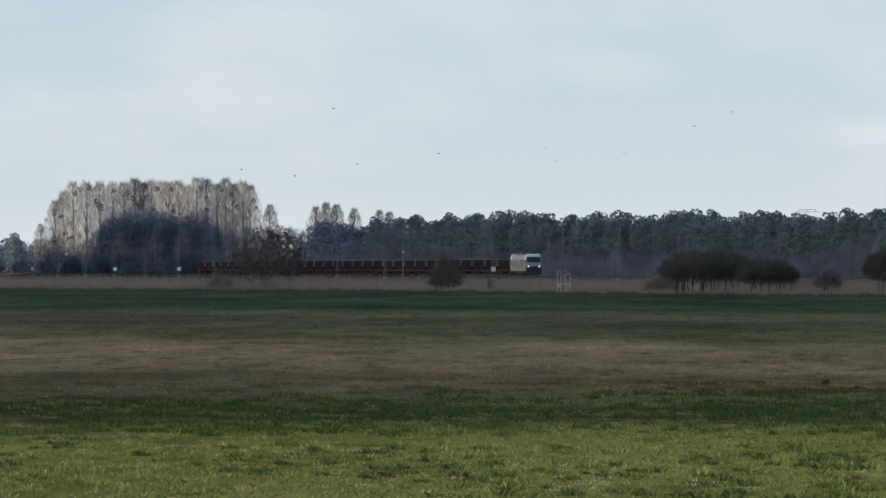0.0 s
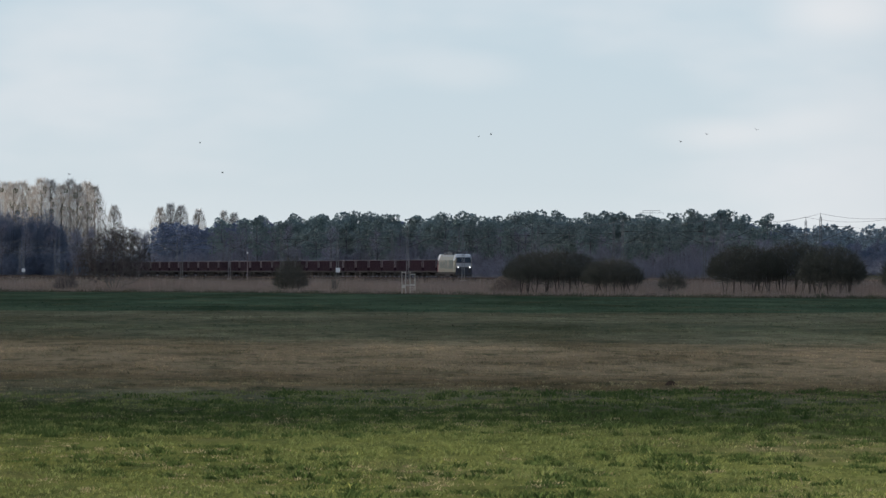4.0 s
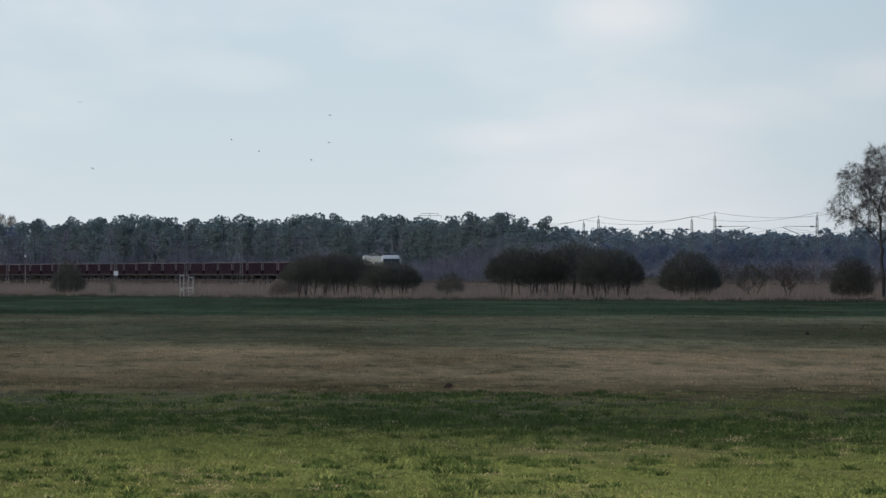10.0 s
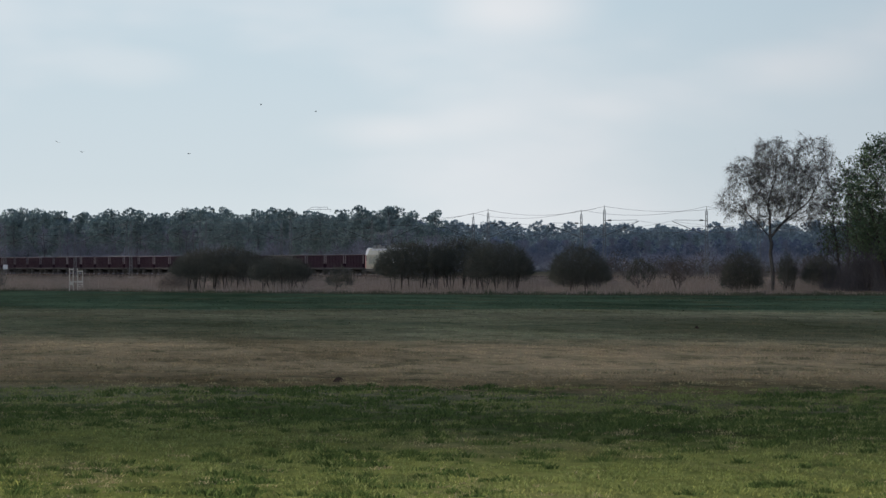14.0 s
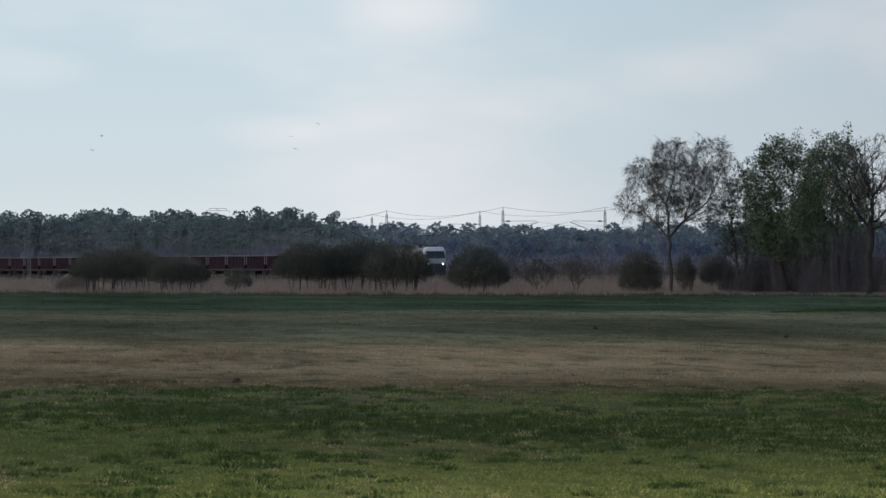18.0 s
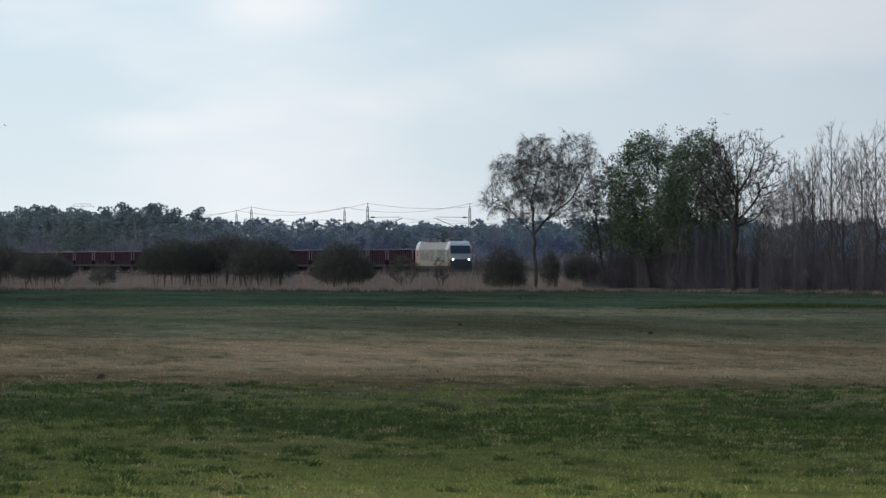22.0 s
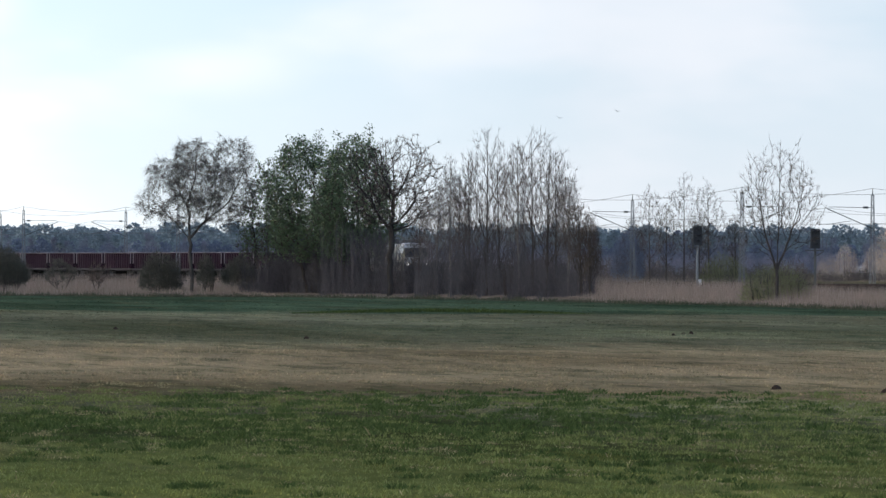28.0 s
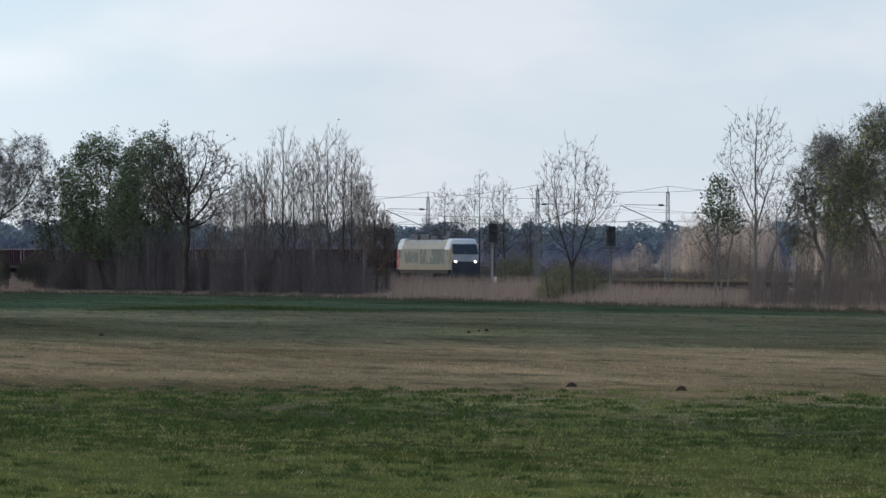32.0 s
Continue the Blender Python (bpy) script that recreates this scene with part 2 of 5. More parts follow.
M_CREAM = plain("cream_livery", (0.18, 0.16, 0.112), 0.4, vary=0.2, scale=1.0, dirt=(0.24, 0.2, 0.14))
M_CABWHITE = plain("white_livery", (0.5, 0.51, 0.52), 0.35, vary=0.06)
M_NOSE = plain("silver_grey_livery", (0.24, 0.25, 0.27), 0.4, vary=0.15)
M_NAVY = plain("dark_blue_livery", (0.009, 0.011, 0.022), 0.4, vary=0.2)
M_SCENERY, scenery_tree, scenery_node = material("painted_scenery", 0.4)
scenery_at = scenery_tree.nodes.new("ShaderNodeTexCoord").outputs["Object"]
scenery_tree.links.new(ramp(scenery_tree, noise_at(scenery_tree, scenery_at, 0.55, 5.0, 0.6), [(0.3, (0.19, 0.16, 0.105)), (0.43, (0.2, 0.178, 0.125)), (0.47, (0.07, 0.075, 0.055)), (0.56, (0.035, 0.05, 0.042)), (0.6, (0.12, 0.09, 0.055)), (0.7, (0.2, 0.18, 0.13))]), scenery_node.inputs["Base Color"])
M_OCHRE = plain("ochre_livery", (0.19, 0.15, 0.095), 0.4, vary=0.2)
M_RED = plain("red_livery", (0.28, 0.055, 0.045), 0.4, vary=0.15)
M_ROOF = plain("roof_grey", (0.045, 0.045, 0.05), 0.6, vary=0.3)
M_BIRD = plain("dark_feathers", (0.05, 0.048, 0.045), 0.9, vary=0.3)
M_GLASS, glass_tree, glass_node = material("cab_glass", 0.08)
glass_node.inputs["Base Color"].default_value = (0.012, 0.016, 0.022, 1)
M_LAMP, lamp_tree, lamp_node = material("headlight_lens", 0.2)
lamp_node.inputs["Emission Color"].default_value, lamp_node.inputs["Emission Strength"].default_value = (1.0, 0.96, 0.85, 1), 2.2
M_REDLAMP = plain("dark_lens", (0.03, 0.012, 0.012), 0.2, vary=0.1)
M_CLOUD = bpy.data.materials.new("cloud_vapour")
M_CLOUD.use_nodes = True
cloud_tree = M_CLOUD.node_tree
cloud_body = node(cloud_tree, "ShaderNodeBsdfTranslucent", Color=(0.75, 0.77, 0.8, 1))
cloud_tree.links.new(cloud_body.outputs[0], cloud_tree.nodes["Material Output"].inputs[0])
M_WOOD = plain("grey_wood", (0.20, 0.16, 0.12), 0.85, vary=0.3)


# ---- mesh helpers ----
class Geo:
    """Collects vertices and faces for one mesh."""

    def __init__(self):
        self.v, self.f = [], []

    def add(self, verts, faces):
        n = len(self.v)
        self.v += [tuple(p) for p in verts]
        self.f += [tuple(i + n for i in q) for q in faces]

    def box(self, x0, x1, y0, y1, z0, z1, taper=0.0):
        t = taper
        self.add([(x0, y0, z0), (x1, y0, z0), (x1, y1, z0), (x0, y1, z0), (x0 + t, y0 + t, z1), (x1 - t, y0 + t, z1), (x1 - t, y1 - t, z1), (x0 + t, y1 - t, z1)],
                 [(3, 2, 1, 0), (4, 5, 6, 7), (0, 1, 5, 4), (1, 2, 6, 5), (2, 3, 7, 6), (3, 0, 4, 7)])

    def tube(self, pts, radii, sides=4):
        """A tapered limb along pts."""
        n = len(self.v)
        for i, (p, r) in enumerate(zip(pts, radii)):
            d = (pts[min(i + 1, len(pts) - 1)] - pts[max(i - 1, 0)])
            d = d.normalized() if d.length > 1e-9 else Vector((0, 0, 1))
            a = d.orthogonal().normalized()
            b = d.cross(a)
            for k in range(sides):
                w = 2 * math.pi * k / sides
                self.v.append(tuple(p + (a * math.cos(w) + b * math.sin(w)) * r))
        for i in range(len(pts) - 1):
            for k in range(sides):
                q = (k + 1) % sides
                self.f.append((n + i * sides + k, n + i * sides + q, n + (i + 1) * sides + q, n + (i + 1) * sides + k))
        self.f.append(tuple(n + k for k in reversed(range(sides))))
        self.f.append(tuple(n + (len(pts) - 1) * sides + k for k in range(sides)))

    def spike(self, p, d, r):
        """A twig: a three-sided spike from p along d."""
        a = d.orthogonal().normalized()
        b = d.normalized().cross(a)
        n = len(self.v)
        self.v += [tuple(p + a * r), tuple(p - a * (r * 0.5) + b * (r * 0.87)), tuple(p - a * (r * 0.5) - b * (r * 0.87)), tuple(p + d)]
        self.f += [(n, n + 1, n + 3), (n + 1, n + 2, n + 3), (n + 2, n, n + 3)]

    def leaf(self, p, d, n_, s):
        """A folded leaf or needle tuft: two triangles about d."""
        a = d.cross(n_)
        a = a.normalized() * (s * 0.5) if a.length > 1e-6 else Vector((s * 0.5, 0, 0))
        n = len(self.v)
        self.v += [tuple(p), tuple(p + d * s + n_ * (s * 0.15)), tuple(p + d * (s * 0.5) + a), tuple(p + d * (s * 0.5) - a)]
        self.f += [(n, n + 2, n + 1), (n, n + 1, n + 3)]

    def mesh(self, name, mat, smooth=False):
        me = bpy.data.meshes.new(name)
        me.from_pydata(self.v, [], self.f)
        me.materials.append(mat)
        if smooth:
            me.polygons.foreach_set("use_smooth", [True] * len(me.polygons))
        me.update()
        return me


def part(name, geo, mat, parent=None, label="", smooth=False):
    ob = new(name, geo.mesh(name, mat, smooth) if isinstance(geo, Geo) else geo)
    if parent:
        ob.parent = parent
    if label:
        ob["label"] = label
    return ob


def thing(name, label, category, m=None, group=""):
    ob = new(name)
    ob.empty_display_size = 0.2
    if m is not None:
        ob.matrix_basis = m
    return tagged(ob, label, category, group)


def spot(az, dist, z=0.0, turn=0.0):
    p = bearing(az, dist)
    return pose(p.x, p.y, z, 0, 0, turn)


def rnd(rng):
    while True:
        v = Vector((rng.uniform(-1, 1), rng.uniform(-1, 1), rng.uniform(-1, 1)))
        if 0.05 < v.length < 1:
            return v


# ---- the ground ----
EDGE = [(-160, 1080), (-90, 950), (-45, 868), (-21, 821), (0, 775), (18, 690), (34, 640), (50, 611), (64, 603), (71, 580), (76, 520), (78.5, 430), (81, 394), (86, 320), (92, 240)]


def edge_distance(az):
    """How far the meadow reaches in a direction."""
    return float(np.interp(az, [math.degrees(math.atan2(x, y)) for x, y in EDGE], [math.hypot(x, y) for x, y in EDGE]))


def rise(x, y):
    """The meadow's gentle unevenness."""
    d = math.hypot(x, y)
    k = min(1.0, max(0.0, (d - 20) / 60)) * min(1.0, max(0.0, (1200 - d) / 400))
    return k * (0.07 * noise.noise((x * 0.06, y * 0.035, 0)) + 0.03 * noise.noise((x * 0.25, y * 0.2, 3)))


def build_ground():
    g = Geo()
    azs = [-180 + 8 * i for i in range(22)] + [-8 + 0.5 * i for i in range(50)] + [17 + 8 * i for i in range(21)]
    rings = [4.0 * 1.045 ** i for i in range(164)]
    rings = [r for r in rings if r < 4650] + [4700.0]
    n = len(azs)
    for r in rings:
        for a in azs:
            p = bearing(a, r)
            g.v.append((p.x, p.y, rise(p.x, p.y)))
    for i in range(len(rings) - 1):
        for k in range(n):
            q = (k + 1) % n
            g.f.append((i * n + k, i * n + q, (i + 1) * n + q, (i + 1) * n + k))
    c = len(g.v)
    g.v.append((0, 0, 0))
    for k in range(n):
        g.f.append((k, c, (k + 1) % n))
    tagged(part("ground", g, M_FIELD, smooth=True), "flat mown meadow in strips of green and straw", "meadow", kind="structure")


build_ground()


def grass(name, label, d0, d1, count, h0, h1, width, seed, clump, mat=M_GRASS):
    """Upright blades over the meadow between two distances, thicker in tussocks."""
    rng = random.Random(seed)
    g = Geo()
    v, f = g.v, g.f
    k = 0
    while k < count:
        a = rng.uniform(-3.6, 12.3)
        d = math.sqrt(rng.uniform(d0 * d0, d1 * d1))
        x, y = d * math.sin(radians(a)), d * math.cos(radians(a))
        t = noise.noise((x * 0.9, y * 0.45, 7)) + 0.5 * noise.noise((x * 2.6, y * 1.3, 2))
        if t < rng.uniform(-0.9, 0.35) * clump:
            continue
        z = rise(x, y) - 0.01
        h = rng.uniform(h0, h1) * (0.75 + 0.6 * max(0.0, t))
        if rng.random() < 0.012:
            h *= 1.8
        for _ in range(3):
            px, py = x + rng.uniform(-0.07, 0.07), y + rng.uniform(-0.07, 0.07)
            w, face = 1.4 * width * rng.uniform(0.6, 1.3), rng.uniform(0, 3.14)
            wx, wy = w * math.cos(face), w * math.sin(face)
            lx, ly = rng.uniform(-0.7, 0.7) * h, rng.uniform(-0.6, 0.6) * h
            n = len(v)
            v += [(px - wx, py - wy, z), (px + wx, py + wy, z), (px + lx * 0.35 + wx * 0.5, py + ly * 0.35 + wy * 0.5, z + h * 0.6), (px + lx, py + ly, z + h * rng.uniform(0.7, 1.05))]
            f += [(n, n + 1, n + 2), (n, n + 2, n + 3)]
        k += 1
    tagged(part(name, g, mat), label, "grass", kind="stuff")


grass("near_grass", "short mown green grass on the near meadow", 76, 134, 60000, 0.022, 0.05, 0.005, 1, 0.3)
grass("middle_grass", "rough grass and straw stubble across the meadow", 128, 300, 56000, 0.025, 0.06, 0.014, 2, 0.3, M_STUBBLE)
grass("far_grass", "far green grass of the meadow's end", 300, 560, 16000, 0.03, 0.06, 0.05, 3, 0.2, M_GRASSFAR)


def tufts(name, label, mat, count, d0, d1, wide, tall, blades, width, seed, where=0.0, reach=1.0):
    """Clumps of longer blades that stand out of the short grass, where the meadow's patches let them grow."""
    rng = random.Random(seed)
    g = Geo()
    v, f = g.v, g.f
    k = 0
    while k < count:
        a, d = rng.uniform(-3.6, 12.3), math.sqrt(rng.uniform(d0 ** 2, d1 ** 2))
        x, y = d * math.sin(radians(a)), d * math.cos(radians(a))
        lush = noise.noise((x * 0.22, y * 0.05, seed)) + 0.4 * noise.noise((x * 0.9, y * 0.2, seed))
        if lush < where + rng.uniform(-0.3, 0.3):
            continue
        k += 1
        r, top = wide * math.exp(rng.gauss(-0.1, 0.4)), tall * rng.uniform(0.65, 1.15)
        z = rise(x, y) - 0.012
        for _ in range(blades):
            u, w = max(-1.3, min(1.3, rng.gauss(0, 0.5))), rng.gauss(0, 0.5) * reach
            px, py = x + u * r, y + w * r
            h = top * (1 - 0.5 * min(1.0, abs(u))) * rng.uniform(0.55, 1.1)
            lx, ly = (u * 0.5 + rng.uniform(-0.75, 0.75)) * h, rng.uniform(-0.7, 0.7) * h
            b, face = 1.4 * width * rng.uniform(0.6, 1.3), rng.uniform(0, 3.14)
            bx, by = b * math.cos(face), b * math.sin(face)
            n = len(v)
            v += [(px - bx, py - by, z), (px + bx, py + by, z), (px + lx * 0.4 + bx * 0.6, py + ly * 0.4 + by * 0.6, z + h * 0.65), (px + lx, py + ly, z + h)]
            f += [(n, n + 1, n + 2), (n, n + 2, n + 3)]
    tagged(part(name, g, mat), label, "grass", kind="stuff")


tufts("green_grass_clumps", "thick green clumps in the near meadow", M_CLUMP, 4200, 76, 150, 0.26, 0.07, 42, 0.006, 51, -0.1, 2.0)
tufts("dry_grass_tufts", "dry tan tufts among the green grass", M_DRYTUFT, 1700, 76, 165, 0.22, 0.055, 30, 0.0045, 52, 0.05, 2.0)
tufts("grass_tussocks", "dark green tussocks in the meadow", M_TUSSOCK, 1000, 78, 132, 0.19, 0.09, 70, 0.007, 53, -0.05)
tufts("deep_green_tussocks", "deep green tussocks before the straw strip", M_DEEPTUFT, 900, 110, 150, 0.30, 0.10, 60, 0.010, 54, -0.05)
tufts("straw_clumps", "low clumps of straw and moss across the middle meadow", M_GRASSFAR, 1500, 165, 330, 0.5, 0.06, 16, 0.012, 56, 0.0, 3.0)
tufts("brown_clumps", "low brownish green clumps across the middle meadow", M_STUBBLE, 3200, 140, 420, 0.5, 0.07, 18, 0.014, 57, -0.1, 3.0)
tufts("dry_stalks", "single dry grass stalks", M_DRYTUFT, 110, 80, 130, 0.05, 0.11, 2, 0.002, 55, -0.2)


# ---- the railway ----
BACK = radians(-8.548)  # the way from the engine back along its train
HEAD0, SPEED, RAIL = (122.34, 795.90), 22.357, 0.75


def line(s, off=0.0):
    """Place and backward bearing of the track s metres behind the engine's last place; off: to the right."""
    b = BACK
    x, y = HEAD0[0] + math.sin(b) * s, HEAD0[1] + math.cos(b) * s
    return x + math.cos(b) * off, y - math.sin(b) * off, b


def ribbon(name, section, s0, s1, step, mat, label, category):
    """A profile of (off, z) swept along the line."""
    g = Geo()
    m = len(section)
    ss = np.arange(s0, s1 + 1, step)
    for s in ss:
        for o, z in section:
            x, y, _ = line(float(s), o)
            g.v.append((x, y, z))
    for i in range(len(ss) - 1):
        for k in range(m - 1):
            g.f.append((i * m + k, i * m + k + 1, (i + 1) * m + k + 1, (i + 1) * m + k))
    g.f.append(tuple(range(m)))
    g.f.append(tuple(reversed([(len(ss) - 1) * m + k for k in range(m)])))
    return tagged(part(name, g, mat), label, category, kind="structure")


S0, S1 = -700.0, 1900.0
ribbon("railway_embankment", [(-9, -0.2), (-6.2, 0.05), (-2.2, 0.53), (6.4, 0.53), (10.4, 0.05), (13, -0.2)], S0, S1, 20, M_BALLAST, "low ballasted double-track railway embankment", "railway")
for track_off in (0.0, 4.2):
    for rail_off in (-0.7525, 0.7175):
        o = track_off + rail_off
        ribbon("rail", [(o - 0.06, 0.52), (o - 0.03, 0.69), (o - 0.035, RAIL), (o + 0.035, RAIL), (o + 0.03, 0.69), (o + 0.06, 0.52)], S0, S1, 20, M_RAIL, "worn steel rail", "rail")


def reeds():
    rng = random.Random(5)
    g, low = Geo(), Geo()
    n = 0
    while n < 115000:
        a = rng.uniform(-3.6, 12.2)
        e = edge_distance(a)
        deep = rng.random() ** 2.0
        d = e + deep * (0.16 * e) + 1.5 * noise.noise((a * 3, 0, 0))
        x, y = d * math.sin(radians(a)), d * math.cos(radians(a))
        h = (0.45 + 1.0 * min(1, deep * 5)) * rng.uniform(0.7, 1.2) * (1.0 + 0.25 * noise.noise((a * 2.2, deep * 3, 4)))
        if 5.9 < a < 8.25:
            h *= 1 - 0.55 * min(1.0, (a - 5.9) * 4, (8.25 - a) * 4)
        elif a > 7.5:
            h *= float(np.interp(a, (7.5, 9.2, 10.0), (1.08, 1.0, 0.72)))
        g.spike(Vector((x, y, -0.02)), Vector((rng.gauss(0, 0.17) * h, rng.gauss(0, 0.15) * h, h)), 0.014 * rng.uniform(0.6, 1.5))
        n += 1
    tagged(part("reed_belt", g, M_REED), "dry tan reeds along the meadow's end", "reeds", kind="stuff")
    m = 240
    for i in range(m + 1):
        a = -4.2 + 17.4 * i / m
        e = edge_distance(a)
        wob = 3 * noise.noise((a * 4, 1, 1))
        for d, z in ((e + wob, -0.05), (e + wob + 2.5, 0.25 + 0.12 * noise.noise((a * 9, 2, 0))), (e * 1.05, 0.45 + 0.2 * noise.noise((a * 7, 0, 0))), (e * 1.14, 0.35), (e * 1.2, -0.1)):
            p = bearing(a, d)
            low.v.append((p.x, p.y, z))
    for i in range(m):
        for k in range(4):
            low.f.append((i * 5 + k, (i + 1) * 5 + k, (i + 1) * 5 + k + 1, i * 5 + k + 1))
    tagged(part("reed_bank", low, M_REEDBASE, smooth=True), "low bank of matted dead reed and soil", "bank", kind="structure")


reeds()


def molehills():
    rng = random.Random(12)
    spots = [(9.475, 153), (8.85, 277), (8.78, 272), (5.01, 293), (2.59, 158), (10.22, 149), (6.3, 256), (8.9, 279)]
    for az, d in spots:
        g = Geo()
        w, h, n = rng.uniform(0.09, 0.15), rng.uniform(0.06, 0.10), 12
        for k in range(4):
            for i in range(n):
                t = 2 * math.pi * i / n
                r = w * (1 - k / 4) ** 0.8 * (1 + 0.25 * noise.noise((math.cos(t) * 2 + az, math.sin(t) * 2, k)))
                g.v.append((r * math.cos(t), r * math.sin(t), -0.03 + (h + 0.03) * math.sin(k / 4 * 1.5)))
        g.v.append((0, 0, h))
        for k in range(3):
            for i in range(n):
                q = (i + 1) % n
                g.f.append((k * n + i, k * n + q, (k + 1) * n + q, (k + 1) * n + i))
        for i in range(n):
            g.f.append((3 * n + i, 3 * n + (i + 1) % n, 4 * n))
        p = bearing(az, d)
        ob = part("molehill", g, M_SOIL, None, smooth=True)
        ob.location = (p.x, p.y, rise(p.x, p.y))
        tagged(ob, "dark molehill of bare soil in the meadow", "molehill", "molehills")


molehills()


def ditch_edge():
    """A shallow ditch across the far meadow, shown by its dark tufted lip."""
    rng = random.Random(14)
    g = Geo()
    for _ in range(5200):
        a = rng.uniform(6.2, 8.3)
        d = 398 + 10 * math.sin((a - 6.2) * 1.7) + rng.gauss(0, 1.2)
        p = bearing(a, d)
        fade = math.sin(math.pi * (a - 6.2) / 2.1)
        g.spike(Vector((p.x, p.y, -0.02)), Vector((rng.gauss(0, 0.04), 0, rng.uniform(0.08, 0.26) * fade + 0.03)), 0.022)
    tagged(part("ditch_lip", g, M_TUSSOCK), "dark grassy lip of a shallow ditch", "grass", kind="stuff")


ditch_edge()


def meadow_margin():
    """The ragged fringe of longer grass where the meadow meets the reeds."""
    rng = random.Random(15)
    g = Geo()
    for _ in range(16000):
        a = rng.uniform(-3.6, 12.2)
        p = bearing(a, edge_distance(a) - 5 + rng.gauss(0, 3.0) + 4 * noise.noise((a * 5, 0, 3)))
        h = rng.uniform(0.1, 0.42) * (0.6 + 0.7 * max(0.0, noise.noise((a * 9, 4, 1)) + 0.3))
        g.spike(Vector((p.x, p.y, -0.03)), Vector((rng.gauss(0, 0.1), rng.gauss(0, 0.05), h)), 0.03)
    tagged(part("meadow_margin", g, M_MARGIN), "ragged fringe of long grass before the reeds", "grass", kind="stuff")


meadow_margin()


# ---- trees ----
def branchwork(rng, wood, stems, goals, rise, jitter, trunk_r, twig_r, far=0.22):
    """Grows limbs from the stems to all goals, each from the limb that it can reach best from below, and thickens them by what they carry."""
    cap = 400 + 14 * len(goals)
    pos, way, run = np.zeros((cap, 3)), np.zeros((cap, 3)), np.zeros(cap)
    par = []

    def put(p, parent):
        n = len(par)
        pos[n] = p
        d = pos[n] - pos[parent] if parent >= 0 else np.array((0.0, 0.0, 1.0))
        ln = float(np.linalg.norm(d))
        way[n], run[n] = d / max(ln, 1e-6), (run[parent] + ln if parent >= 0 else 0.0)
        par.append(parent)
        return n

    for stem in stems:
        last = -1
        if par:
            gap = np.linalg.norm(pos[:len(par)] - np.array(stem[0]), axis=1)
            if gap.min() < 0.3:
                last = int(gap.argmin())
        for k, p in enumerate(stem):
            if k == 0:
                last = last if last >= 0 else put(p, -1)
                continue
            q = np.array(stem[k - 1])
            m = max(1, int(np.linalg.norm(np.array(p) - q) / 0.5))
            for i in range(m):
                w = np.array([rng.uniform(-1, 1) for _ in range(3)]) * jitter * 0.25
                last = put(q + (np.array(p) - q) * (i + 1) / m + w, last)
    base = pos[:len(par)].copy()
    goals = sorted(goals, key=lambda g: float(np.min(np.linalg.norm(base - g, axis=1))))
    for g in goals:
        n = len(par)
        if n > cap - 14:
            break
        d = pos[:n] - g
        flat = np.hypot(d[:, 0], d[:, 1])
        cost = np.sqrt(flat ** 2 + d[:, 2] ** 2) + 1.3 * np.maximum(0, d[:, 2] + rise * flat) + far * run[:n]
        j = int(cost.argmin())
        ln = float(np.linalg.norm(d[j]))
        if ln < 0.06:
            continue
        m = min(12, max(1, int(ln / 0.4)))
        c = pos[j] + way[j] * ln * 0.4
        last, p0 = j, pos[j].copy()
        for i in range(m):
            t = (i + 1) / m
            w = np.array([rng.uniform(-1, 1) for _ in range(3)]) * jitter * min(1.0, ln) * 0.3
            last = put(p0 * (1 - t) ** 2 + c * 2 * t * (1 - t) + g * t * t + w, last)
    n = len(par)
    area, kids = [0.0] * n, [[] for _ in range(n)]
    for i in reversed(range(n)):
        if not kids[i]:
            area[i] = 1.0
        if par[i] >= 0:
            area[par[i]] += area[i]
            kids[par[i]].append(i)
    k = math.log(trunk_r / twig_r) / max(0.1, math.log(max(area)))
    rad = [twig_r * max(1.0, q) ** k for q in area]
    heads = [i for i in range(n) if par[i] < 0]
    main = [max(c, key=lambda i: area[i]) if c else -1 for c in kids]
    heads += [i for i in range(n) if par[i] >= 0 and main[par[i]] != i]
    for i in heads:
        pts, rr = ([], []) if par[i] < 0 else ([Vector(pos[par[i]])], [min(rad[i] * 1.15, rad[par[i]])])
        while i >= 0:
            pts.append(Vector(pos[i]))
            rr.append(rad[i])
            i = main[i]
        if len(pts) > 1:
            wood.tube(pts, rr, 7 if rr[0] > 0.07 else 4 if rr[0] > 0.03 else 3)
    return [(Vector(pos[i]), Vector(way[i])) for i in range(n) if rad[i] < twig_r * 2.6]


